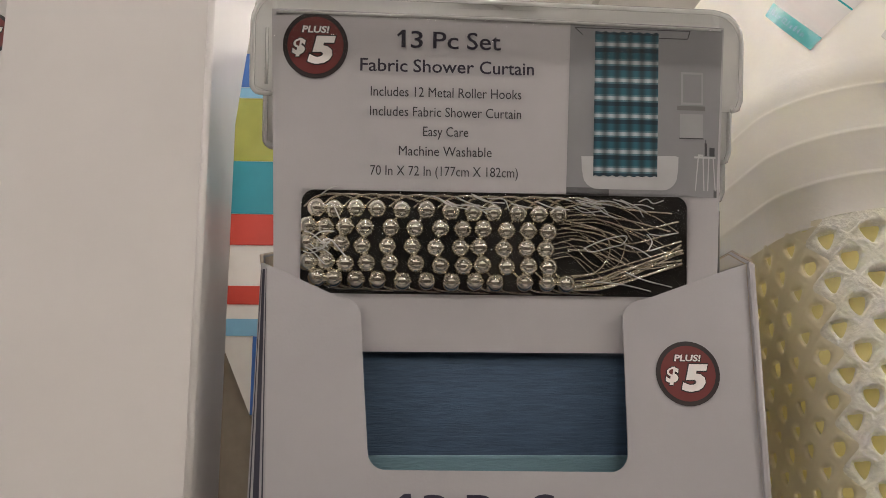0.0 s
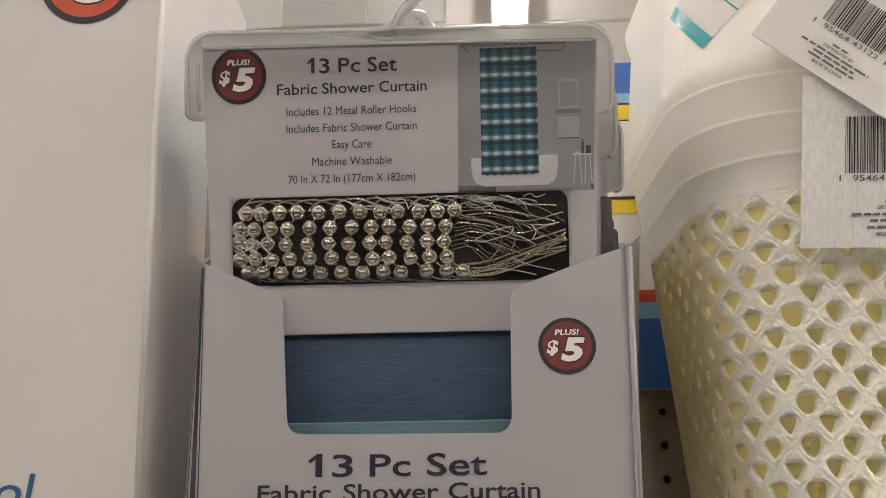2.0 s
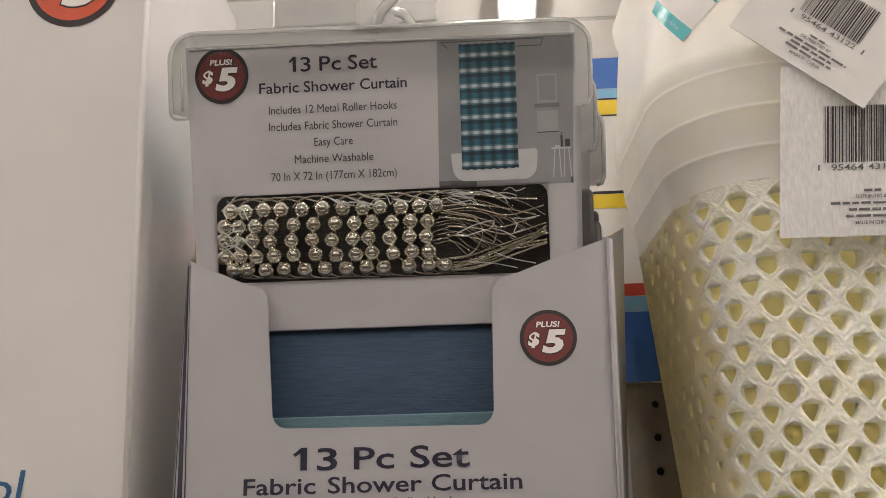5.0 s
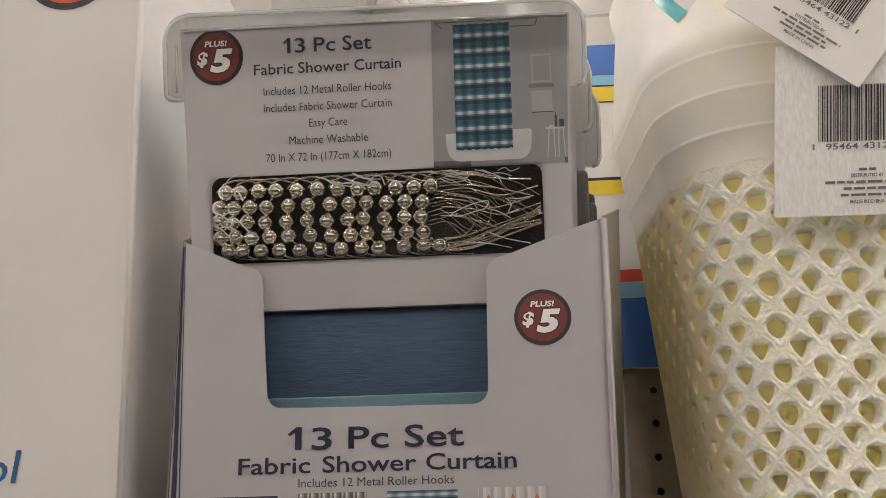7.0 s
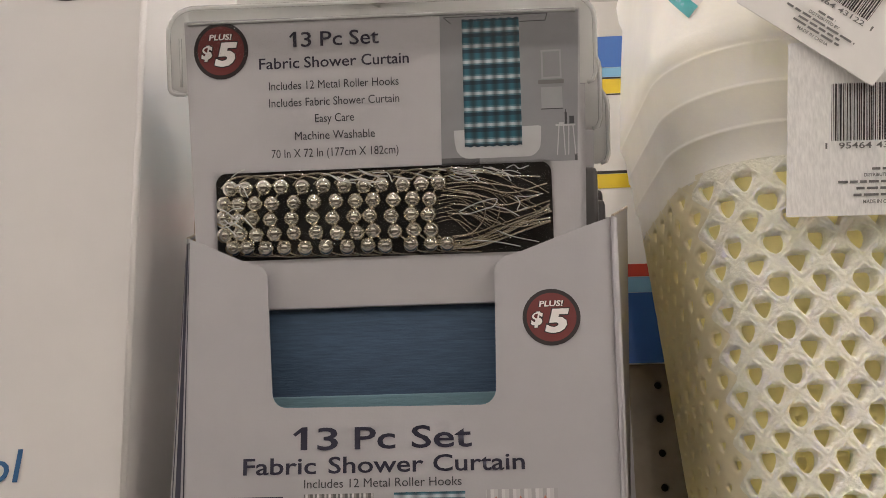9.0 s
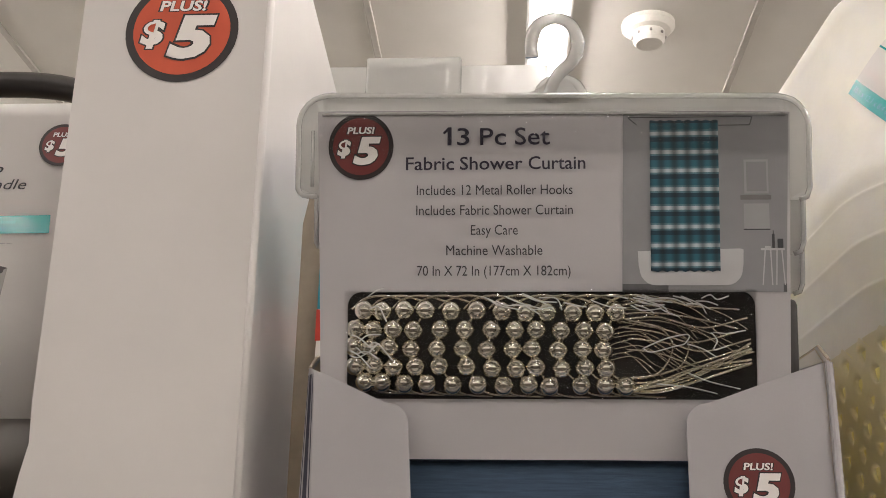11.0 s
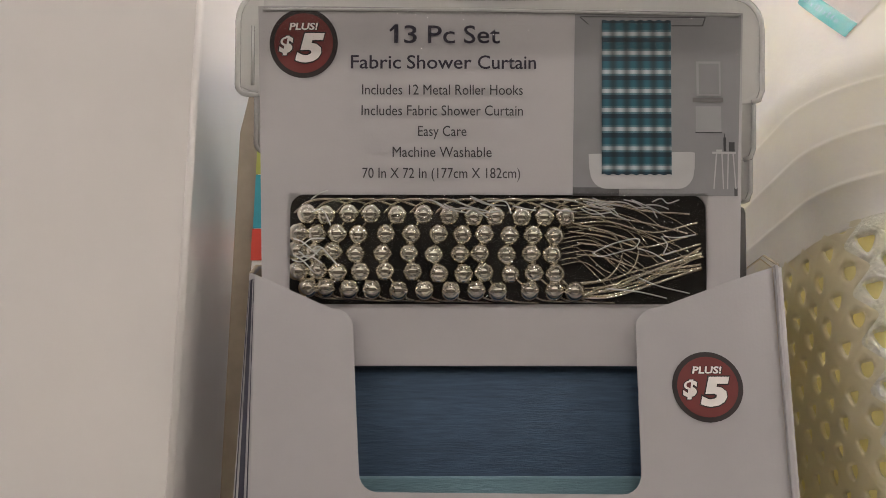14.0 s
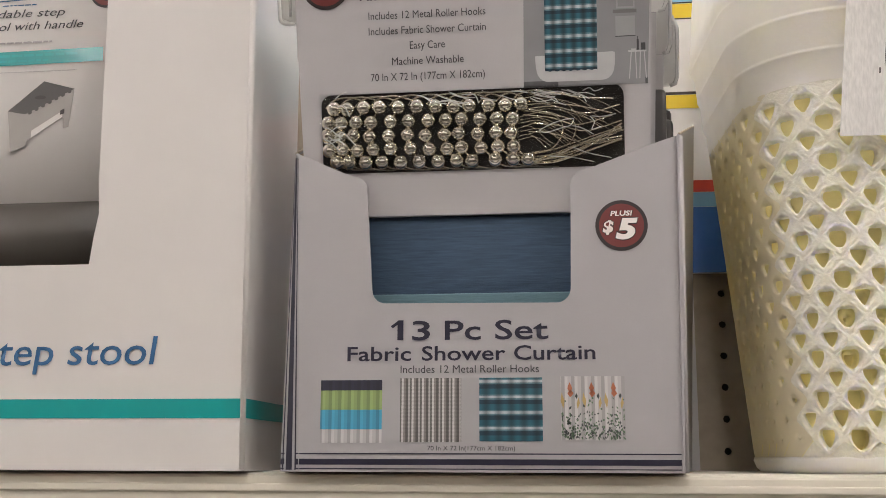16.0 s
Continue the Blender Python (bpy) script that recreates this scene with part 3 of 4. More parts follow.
# ---- shower curtain display box ----
def box_at(u, v, off=0.0):
    return Vector((u, 0.4768 + 7.0 * max(0.0, u - 0.186) ** 2 - off, v))


display = thing("curtain_box", "grey printed open-fronted display box of shower curtain sets", "display box", "display cartons")
outline = [(-0.0150, 1.4605), (0.2025, 1.4605), (0.2062, 1.6545), (0.155, 1.6357)]
outline += [(0.1535 - 0.0098 * math.sin(radians(a)), 1.6257 + 0.0095 * math.cos(radians(a))) for a in range(10, 91, 10)]
outline += [(0.1434, 1.60), (0.1428, 1.565)]
outline += [(0.1348 + 0.008 * math.cos(radians(a)), 1.5650 - 0.0085 * math.sin(radians(a))) for a in range(10, 91, 16)]
outline += [(0.034, 1.5575)]
outline += [(0.0345 - 0.008 * math.sin(radians(a)), 1.5655 - 0.0080 * math.cos(radians(a))) for a in range(10, 91, 16)]
outline += [(0.0243, 1.60), (0.0228, 1.6255)]
outline += [(0.0133 + 0.0095 * math.cos(radians(a)), 1.6260 + 0.0088 * math.sin(radians(a))) for a in range(10, 91, 10)]
outline += [(-0.0200, 1.6500)]
fp = part("front_panel", sheet([outline], box_at, 0, 0.0012, [0.186 + 0.002 * k for k in range(11)]), BOX_PRINT_DIM, display)


def hem_at(u, v, off=0.0):
    """The bent strip at the box's edge: u from 0 at the fold to 1 at its rim."""
    t = (v - 1.4605) / 0.19
    k = -0.0150 - 0.0050 * t
    s = max(u, 0.0)
    return Vector((k - (0.0118 - 0.0085 * t) * s - 0.3 * off, 0.4768 + 0.0028 * s * s + 0.0010 * s - off, v))


bm = bmesh.new()
cols = [[bm.verts.new(hem_at(i / 6, 1.4605 + (1.650 + 0.0017 * i / 6 - 1.4605) * j / 12)) for j in range(13)] for i in range(7)]
for i in range(6):
    for j in range(12):
        bm.faces.new((cols[i][j], cols[i][j + 1], cols[i + 1][j + 1], cols[i + 1][j]))
part("edge_strip", bm, BOX_PRINT_DIM, display, "", True)
for u0, u1 in ((0.12, 0.20), (0.34, 0.68), (0.82, 0.90)):
    bm = bmesh.new()
    c0 = [[bm.verts.new(hem_at(u0 + (u1 - u0) * i / 2, 1.4615 + 0.1865 * j / 12, 0.0003)) for j in range(13)] for i in range(3)]
    for i in range(2):
        for j in range(12):
            bm.faces.new((c0[i][j], c0[i][j + 1], c0[i + 1][j + 1], c0[i + 1][j]))
    part("navy_stripe", bm, NAVY, display, "", True)
for v0, v1 in ((1.4704, 1.4711), (1.4645, 1.4678), (1.4620, 1.4626)):
    part("navy_stripe", sheet([rect(-0.0148, 0.2020, v0, v1)], box_at, 0.0004, 0, [0.186 + 0.002 * k for k in range(8)]), NAVY, fp)
for v0, v1 in ((1.4704, 1.4711), (1.4645, 1.4678), (1.4620, 1.4626)):
    part("navy_stripe", sheet([rect(0.0, 1.0, v0, v1)], lambda u, v, off=0.0: hem_at(u, v, 0.0004), 0.0, 0), NAVY, display)
# left and right sides, flared out towards the back, with sloping tops
for pts in (((-0.0270, 0.4808, 1.4605), (-0.031, 0.70, 1.4605), (-0.032, 0.70, 1.72), (-0.0263, 0.515, 1.665), (-0.0233, 0.4808, 1.6517)),
            ((0.2025, 0.4768, 1.4605), (0.2255, 0.70, 1.4605), (0.2345, 0.70, 1.700), (0.2210, 0.540, 1.678), (0.2062, 0.4768, 1.6545))):
    bm = bmesh.new()
    f = bm.faces.new([bm.verts.new(p) for p in pts])
    r = bmesh.ops.extrude_face_region(bm, geom=[f], use_keep_orig=True)
    for v in r["geom"]:
        if isinstance(v, bmesh.types.BMVert):
            v.co.x += 0.0012 if pts[0][0] < 0.1 else 0.0012
    bmesh.ops.recalc_face_normals(bm, faces=bm.faces)
    part("side_panel", bm, BOX_PRINT_DIM, display)
    bm = bmesh.new()
    dx = 0.0018 if pts[0][0] < 0.1 else -0.0006
    bm.faces.new([bm.verts.new((x + dx, y + 0.002, z - 0.0004)) for x, y, z in pts])
    part("inside_lining", bm, INSIDE_BOARD, display, "bare brown inside of the board")
part("edge_strip", tube([(0.2042, 0.4792, 1.4610), (0.2062, 0.4792, 1.56), (0.2078, 0.4792, 1.6540)], 0.0019, 8), BOX_PRINT_DIM, display, "pale folded edge", True)
part("cut_edge", tube([(-0.0228, 0.4812, 1.6517), (-0.0263, 0.515, 1.665), (-0.032, 0.70, 1.72)], 0.0009, 6), GREY_EDGE, display)
part("cut_edge", tube([(0.2072, 0.4768, 1.6547), (0.2217, 0.540, 1.6782), (0.2353, 0.70, 1.7002)], 0.0008, 6), GREY_EDGE, display)
part("bottom_panel", slab(-0.022, 0.202, 0.4815, 0.70, 1.4605, 1.462), INSIDE_BOARD, display)
part("back_panel", slab(-0.031, 0.233, 0.7005, 0.702, 1.4605, 1.72), BOX_PRINT_DIM, display)
spaced((("1", 0.0, 0.085), ("3", 0.135, 0.251), ("Pc", 0.345, 0.574), ("Set", 0.665, 1.0)), box_at, 0.0384, 0.1296, 1.5357, 0.0116, NAVY, fp, 0.012)
spaced((("Fabric", 0.0, 0.262), ("Shower", 0.306, 0.644), ("Curtain", 0.678, 1.0)), box_at, 0.0126, 0.1560, 1.5238, 0.0086, NAVY, fp, 0.012)
words("Includes 12 Metal Roller Hooks", box_at, 0.0441, 0.1240, 1.5166, 0.0046, GREY_INK, fp)
words("70 In X 72 In(177cm X 182cm)", box_at, 0.0600, 0.1100, 1.4727, 0.0027, GREY_INK, fp)
price_badge(box_at, 0.1726, 1.6008, 0.0150, RED_INK, fp)
swatch = "curtain_swatch"
for v0, v1, mt in ((1.5068, 1.5127, PLEAT_NAVY), (1.4957, 1.5068, PLEAT_GREEN), (1.4845, 1.4957, PLEAT_BLUE), (1.4768, 1.4845, PLEAT_WHITE)):
    part(swatch, sheet([rect(-0.0028, 0.0334, v0, v1)], box_at, 0.0004, 0), mt, fp)
part(swatch, sheet([rect(0.0440, 0.0794, 1.4773, 1.5136)], box_at, 0.0004, 0), STRIPES, fp)
part(swatch, sheet([rect(0.0898, 0.1257, 1.4778, 1.5136)], box_at, 0.0004, 0), PLAID_SMALL, fp)
part(swatch, sheet([rect(0.1360, 0.1719, 1.4784, 1.5141)], box_at, 0.0004, 0), PLEAT_WHITE, fp)
FLORAL = [material("floral_" + n, c, 0.5, var=0.1) for n, c in (("dark", (0.05, 0.06, 0.06)), ("green", (0.10, 0.16, 0.10)), ("rust", (0.42, 0.14, 0.07)), ("ochre", (0.42, 0.30, 0.12)))]
rnd = random.Random(5)
flecks = [bmesh.new() for _ in FLORAL]


def fleck(k, u, v, w, h, tilt):
    c, s = math.cos(tilt), math.sin(tilt)
    flecks[k].faces.new([flecks[k].verts.new(box_at(u + c * a - s * b, v + s * a + c * b, 0.0007)) for a, b in ((-w, 0), (0, -h), (w, 0), (0, h))])


for j in range(3):
    cx = 0.1412 + 0.0122 * j
    fleck(2, cx, 1.5075, 0.0014, 0.0034, 0.05)
    fleck(2, cx + 0.0003, 1.5045, 0.0018, 0.0022, -0.1)
    fleck(3, cx - 0.0042, 1.5005, 0.0011, 0.0045, 0.1)
    fleck(3, cx + 0.0046, 1.4990, 0.0009, 0.0035, -0.1)
    fleck(0, cx + 0.0036, 1.5030, 0.0008, 0.0018, 0.0)
    for _ in range(85):
        v = 1.4792 + abs(rnd.gauss(0, 0.0085))
        if v < 1.503:
            fleck(rnd.choice((0, 0, 1, 1, 1)), min(max(cx + rnd.gauss(0, 0.0036), 0.1368), 0.1711), v, rnd.uniform(0.0003, 0.0007), rnd.uniform(0.0005, 0.0013), rnd.uniform(-0.8, 0.8))
for b, mt in zip(flecks, FLORAL):
    part("floral_print", b, mt, fp)


# ---- shower curtain packs ----
LEAN = 0.25
NRM = Vector((0, -1, -LEAN)).normalized()


def pack(dx, dy, dz, full):
    """One hanger pack: card with a window for the hooks, clear film, folded curtain behind, plastic hanger above."""
    def at(u, v, off=0.0):
        bend = 9.0 * (max(0.0, -0.0075 - u) ** 2 + max(0.0, u - 0.181) ** 2) if u < 0.1945 and u > -0.021 else 0.0
        return Vector((u + dx, 0.4790 - LEAN * (v - 1.6386) + dy, v + dz)) + NRM * (off - bend)
    p = thing("curtain_pack", "shower curtain set on a plastic hanger with grey printed card" if full else
              "shower curtain pack standing behind the first in the box", "shower curtain", "curtain packs in the box")
    outer = [(-0.0165, 1.6118), (0.1895, 1.6118), (0.1925, 1.72), (0.1938, 1.7622), (-0.0202, 1.7646), (-0.0185, 1.70)]
    window = rect(-0.0052, 0.1758, 1.6374, 1.6836, 0.006)
    cd = part("card", sheet([outer, window] if full else [outer], at, 0, 0.0008, [-0.0165 + 0.0015 * k for k in range(7)] + [0.181 + 0.0018 * k for k in range(7)]), GREY_PRINT, p)
    # folded fabric below the card, in two colours
    bm = slab(-0.010, 0.184, -0.024, 0.0, 1.471, 1.6105, 0.004, 3)
    for v in bm.verts:
        v.co = at(v.co.x, v.co.z, -0.0035 + v.co.y) if v.co.z > 1.5 else at(v.co.x, v.co.z, -0.003 + v.co.y)
    part("folded_curtain", bm, FABRIC_BLUE, p, "dark blue woven fabric", True)
    if full:
        bm = slab(-0.009, 0.183, -0.003, 0.0012, 1.5, 1.5655, 0.001, 2)
        for v in bm.verts:
            v.co = at(v.co.x, v.co.z, -0.0032 + v.co.y)
        part("curtain_hem", bm, FABRIC_PALE, p, "pale blue hem of the fabric", True)
    # hanger: a milky moulded frame round the card's top, with a hook
    T, L, R, B = 1.7715, -0.0285, 0.2015, 1.7262
    rim = [(L + 0.0085, B), (L + 0.004, B)] + [(L + 0.004 - 0.004 * math.sin(radians(q)), B + 0.004 - 0.004 * math.cos(radians(q))) for q in (25, 50, 75, 90)]
    rim += [(L + 0.014 - 0.014 * math.cos(radians(q)), T - 0.014 + 0.014 * math.sin(radians(q))) for q in range(0, 91, 15)]
    rim += [(R - 0.014 + 0.014 * math.sin(radians(q)), T - 0.0165 + 0.014 * math.cos(radians(q))) for q in range(0, 91, 15)]
    rim += [(R - 0.0005, B + 0.002), (R - 0.002, B - 0.002), (R - 0.005, B - 0.003)]
    inner = [(R - 0.0105, B - 0.003), (R - 0.0092, T - 0.013), (-0.0175, T - 0.0105), (-0.0175, B)]
    hang = part("hanger", sheet([rim + inner], at, -0.0012, 0.003), MILKY, p, "milky plastic hanger with a hook")
    part("hanger_rib", tube([at(u, v, 0.0008) for u, v in rim], 0.0013, 6), MILKY, hang, "", True)
    part("hanger_rib", tube([at(-0.018, T - 0.0085, 0.0008), at(0.08, T - 0.0088, 0.0008), at(R - 0.010, T - 0.0105, 0.0008)], 0.0009, 6), MILKY, hang, "", True)
    for u in (L + 0.0035, R - 0.0035):
        part("hanger_rib", tube([at(u + 0.003, B + 0.004, 0.0008), at(u + 0.003, T - 0.016, 0.0008)], 0.0008, 6), MILKY, hang, "", True)
    hook = smooth_line([at(*q, -0.0025) for q in ((0.0845, T - 0.003), (0.0900, 1.7800), (0.0972, 1.7870), (0.0995, 1.7955), (0.0960, 1.8035), (0.0885, 1.8062), (0.0812, 1.8030), (0.0782, 1.7960), (0.0785, 1.7885))])
    part("hanger_hook", tube(hook, 0.0032, 12, True, None, 0.7), MILKY, hang, "", True)
    part("hanger_hook", sheet([[(0.066, T - 0.004), (0.1035, T - 0.004), (0.098, T + 0.002), (0.0955, T + 0.0062), (0.088, T + 0.008), (0.0825, T + 0.003), (0.075, T)]], at, -0.0014, 0.0024), MILKY, hang)
    if not full:
        bm = slab(0.1700, 0.1985, -0.016, 0.0, 1.600, 1.703, 0.003, 2)
        for v in bm.verts:
            v.co = at(v.co.x, v.co.z, -0.002 + v.co.y)
        part("hook_pouch", bm, STOOL_GREY, p, "dark film pouch of hooks", True)
        return p
    # print on the card
    spaced((("1", 0.0, 0.082), ("3", 0.130, 0.245), ("Pc", 0.345, 0.590), ("Set", 0.672, 1.0)), at, 0.0378, 0.0862, 1.7484, 0.0080, INK, cd, 0.007)
    spaced((("Fabric", 0.0, 0.270), ("Shower", 0.303, 0.652), ("Curtain", 0.685, 1.0)), at, 0.0208, 0.1020, 1.7374, 0.0060, INK, cd, 0.008)
    words("Includes 12 Metal Roller Hooks", at, 0.0258, 0.0961, 1.7262, 0.0046, GREY_INK, cd)
    words("Includes Fabric Shower Curtain", at, 0.0256, 0.0961, 1.7173, 0.0046, GREY_INK, cd)
    words("Easy Care", at, 0.0503, 0.0714, 1.7085, 0.0046, GREY_INK, cd)
    words("Machine Washable", at, 0.0392, 0.0824, 1.6996, 0.0046, GREY_INK, cd)
    words("70 In X 72 In (177cm X 182cm)", at, 0.0261, 0.0948, 1.6906, 0.0046, GREY_INK, cd)
    price_badge(at, 0.0001, 1.7482, 0.0150, RED_INK, cd, 0.0004)
    ph = "photo_print"
    part(ph, sheet([[(0.1176, 1.6832), (0.1898, 1.6832), (0.1930, 1.7612), (0.1192, 1.7612)]], at, 0.0003, 0, [0.181 + 0.0018 * k for k in range(7)]), PHOTO_WALL, cd, "photo of a grey bathroom")
    part(ph, sheet([rect(0.1177, 0.1899, 1.6833, 1.6868)], at, 0.0005, 0), PHOTO_FLOOR, cd)
    tub = [(0.1247, 1.7010), (0.1250, 1.6945)] + [(0.1325 - 0.0072 * math.cos(radians(q)), 1.6935 - 0.0073 * math.sin(radians(q))) for q in range(0, 91, 15)]
    tub += [(0.1637 + 0.0070 * math.sin(radians(q)), 1.6935 - 0.0073 * math.cos(radians(q))) for q in range(0, 91, 15)] + [(0.1710, 1.6950), (0.1712, 1.7016), (0.1695, 1.7020)]
    part(ph, sheet([tub], at, 0.0006, 0), PHOTO_WHITE, cd)
    bm = bmesh.new()
    nx = 34
    lo = [bm.verts.new(at(0.1303 + 0.0306 * i / nx, 1.6922 + 0.0003 * math.sin(i * 1.4), 0.0009)) for i in range(nx + 1)]
    hi = [bm.verts.new(at(0.1309 + 0.0304 * i / nx, 1.7583 + 0.0003 * math.sin(i * 1.4), 0.0009)) for i in range(nx + 1)]
    for i in range(nx):
        bm.faces.new((lo[i], lo[i + 1], hi[i + 1], hi[i]))
    part(ph, bm, PLAID, cd, "teal plaid curtain in the photo")
    for a, b in (((0.1212, 1.7598), (0.1765, 1.7597)), ((0.1765, 1.7597), (0.1752, 1.7560)), ((0.1752, 1.7560), (0.1615, 1.7560)), ((0.1212, 1.7598), (0.1250, 1.7565))):
        du, dv = b[0] - a[0], b[1] - a[1]
        k = 0.00022 / math.hypot(du, dv)
        part(ph, sheet([[(a[0] - dv * k, a[1] + du * k), (a[0] + dv * k, a[1] - du * k), (b[0] + dv * k, b[1] - du * k), (b[0] - dv * k, b[1] + du * k)]], at, 0.0011, 0), PHOTO_DARK, cd)
    for b, mt in (((0.1723, 0.1830, 1.7258, 1.7408), PHOTO_FRAME), ((0.1733, 0.1821, 1.7268, 1.7398), PHOTO_WALL), ((0.1705, 0.1840, 1.7232, 1.7252), PHOTO_SHADE),
                  ((0.1718, 0.1830, 1.7105, 1.7215), PHOTO_FRAME), ((0.1716, 0.1832, 1.7100, 1.7105), PHOTO_DARK), ((0.1788, 0.1893, 1.7012, 1.7021), PHOTO_WHITE),
                  ((0.1838, 0.1850, 1.7022, 1.7082), PHOTO_DARK), ((0.1842, 0.1846, 1.7082, 1.7098), PHOTO_DARK), ((0.1862, 0.1888, 1.7022, 1.7062), PHOTO_DARK), ((0.1806, 0.1832, 1.7021, 1.7030), PHOTO_WHITE)):
        part(ph, sheet([rect(*b)], at, 0.0006 if mt is not PHOTO_WALL else 0.0008, 0), mt, cd)
    for u0, u1 in ((0.1803, 0.1790), (0.1827, 0.1832), (0.1855, 0.1850), (0.1877, 0.1888)):
        part(ph, sheet([[(u0, 1.7012), (u0 + 0.0006, 1.7012), (u1 + 0.0005, 1.6862), (u1, 1.6862)]], at, 0.0009, 0), PHOTO_WHITE, cd)
    # window: dark liner set back, roller hooks on it, crinkled film over it
    part("liner", sheet([rect(-0.008, 0.179, 1.634, 1.687)], at, -0.0115, 0.001), BLACK_CARD, p)
    px = 0.1810 / 756
    rnd = random.Random(3)
    bead = bmesh.new()
    bmesh.ops.create_uvsphere(bead, u_segments=24, v_segments=16, radius=0.0046)
    bead_mesh = bpy.data.meshes.new("bead")
    bead.to_mesh(bead_mesh)
    bead.free()
    bead_mesh.materials.append(CHROME)
    bead_mesh.shade_smooth()
    tops = (30, 62, 104, 145, 193, 241, 289, 335, 374, 421, 465, 504)
    for j, x in enumerate(tops):
        chain = []
        for i, (row, dxp) in enumerate(((34, 0), (70, -21), (106, -27), (142, -20), (175, 3))):
            squeeze = 0.75 if j < 2 else 1.0
            chain.append((-0.0052 + px * (x + dxp * squeeze + (12 if (i == 4 and j > 8) else 0) + rnd.uniform(-1.5, 1.5)), 1.6836 - (row + 0.012 * x + rnd.uniform(-2, 2)) * 0.0462 / 206))
        wire = smooth_line([at(chain[0][0] - 0.006, 1.6765, -0.008), at(chain[0][0], 1.681, -0.006), at(chain[0][0] + 0.010, 1.6822, -0.0055), at(chain[0][0] + 0.021, 1.679, -0.007)])
        bm = tube(wire, 0.0006, 6)
        tube([at(u, v, -0.006) for u, v in chain], 0.0006, 6, True, bm)
        low = chain[-1]
        tube(smooth_line([at(low[0] - 0.002, low[1], -0.006), at(low[0] + 0.006, low[1] - 0.0042, -0.007), at(low[0] + 0.018, low[1] - 0.0050, -0.008)]), 0.0006, 6, True, bm)
        hk = part("roller_hook", bm, WIRE, p, "nickel wire hook with chrome roller beads", True)
        for u, v in chain:
            b = new("bead", bead_mesh)
            b.matrix_basis = Matrix.Translation(at(u, v, -0.0058 + rnd.uniform(-0.0006, 0.0006))) @ pose(0, 0, 0, rnd.uniform(-8, 20), rnd.uniform(-14, 14), rnd.uniform(0, 180))
            b.parent = hk
    # the hooks' bare wires, bunched at the other end of the window
    for k in (0, 2, 3, 5, 7, 9, 12, 14, 15, 16, 17, 18):
        v0 = 1.6785 - 0.0022 * k + rnd.uniform(-0.001, 0.001)
        u0 = 0.118 + rnd.uniform(-0.004, 0.004)
        depth = -0.0045 - rnd.uniform(0, 0.004)
        if k < 11:                              # run out above, arching down
            pts = [(u0, v0), (u0 + 0.016, v0 + 0.0015 - 0.0004 * k), (u0 + 0.034, v0 - 0.001 - 0.0008 * k), (u0 + 0.054, v0 - 0.004 + rnd.uniform(-0.004, 0.005))]
        elif k < 15:                           # hairpin bends
            w = 0.012 + 0.005 * (k - 11)
            pts = [(u0 - 0.002, 1.671), (u0 + w, 1.6665), (u0 + w + 0.004, 1.6580), (u0 + w - 0.004, 1.6490), (u0 - 0.001, 1.6460)]
        else:                                  # bundle that climbs to the corner
            o = 0.0016 * (k - 15)
            pts = [(0.113, 1.6425 + o), (0.128, 1.6412 + o), (0.146, 1.6455 + 1.2 * o), (0.162, 1.6525 + o), (0.1745, 1.6580 + 0.6 * o)]
        part("roller_hook_wire", tube(smooth_line([at(u + rnd.uniform(-0.0015, 0.0015), v + rnd.uniform(-0.0012, 0.0012), depth) for u, v in pts]), 0.00046, 6), WIRE, p, "bare nickel hook wire", True)
    # finer wires behind them, and the thick ends that lie in the lower corner
    for k in range(18):
        u0, v0 = 0.113 + rnd.uniform(-0.003, 0.006), 1.6815 - 0.0016 * k
        w = rnd.uniform(0.026, 0.058)
        pts = [(u0, v0), (u0 + 0.35 * w, v0 + 0.001), (u0 + 0.75 * w, v0 - 0.004 - 0.0003 * k), (u0 + w, v0 - 0.010 - rnd.uniform(0, 0.006))]
        pts = [(min(u, 0.1745), max(v, 1.640)) for u, v in pts]
        part("roller_hook_wire", tube(smooth_line([at(u, v, -0.0085 - rnd.uniform(0, 0.0015)) for u, v in pts]), 0.00032, 5), WIRE, p, "bare nickel hook wire", True)
    for k in range(6):
        pts = [(0.116 + 0.002 * k, 1.6400 + 0.0006 * k), (0.134, 1.6405 + rnd.uniform(0, 0.005)), (0.152, 1.6455 + rnd.uniform(0, 0.006)), (0.1745, 1.6520 + rnd.uniform(0, 0.012))]
        part("roller_hook_wire", tube(smooth_line([at(u, v, -0.0036 - 0.0005 * k) for u, v in pts]), 0.00062, 6), WIRE, p, "bare nickel hook wire", True)
    # Folds of the film, with their glints painted in as white.
    creases = [[(0.126, 1.6590), (0.136, 1.6632), (0.146, 1.6650), (0.1445, 1.6612), (0.1400, 1.6600), (0.130, 1.6575), (0.126, 1.6590)],
               [(0.1455, 1.6610), (0.152, 1.6590), (0.158, 1.6555)], [(0.157, 1.6660), (0.163, 1.6655), (0.171, 1.6668)], [(0.156, 1.6660), (0.1585, 1.6625), (0.157, 1.6585), (0.1625, 1.6600)],
               [(0.146, 1.6485), (0.155, 1.6450), (0.168, 1.6420)], [(0.132, 1.6440), (0.145, 1.6428), (0.158, 1.6400)], [(0.152, 1.6805), (0.156, 1.6820), (0.159, 1.6800), (0.164, 1.6815)]]
    for k in range(26):
        u, v = rnd.uniform(0.05, 0.150), rnd.uniform(1.6775, 1.6830)
        creases.append([(u, v), (u + rnd.uniform(0.003, 0.008), v - rnd.uniform(0, 0.003)), (u + rnd.uniform(0.008, 0.016), v - rnd.uniform(0.001, 0.006))])
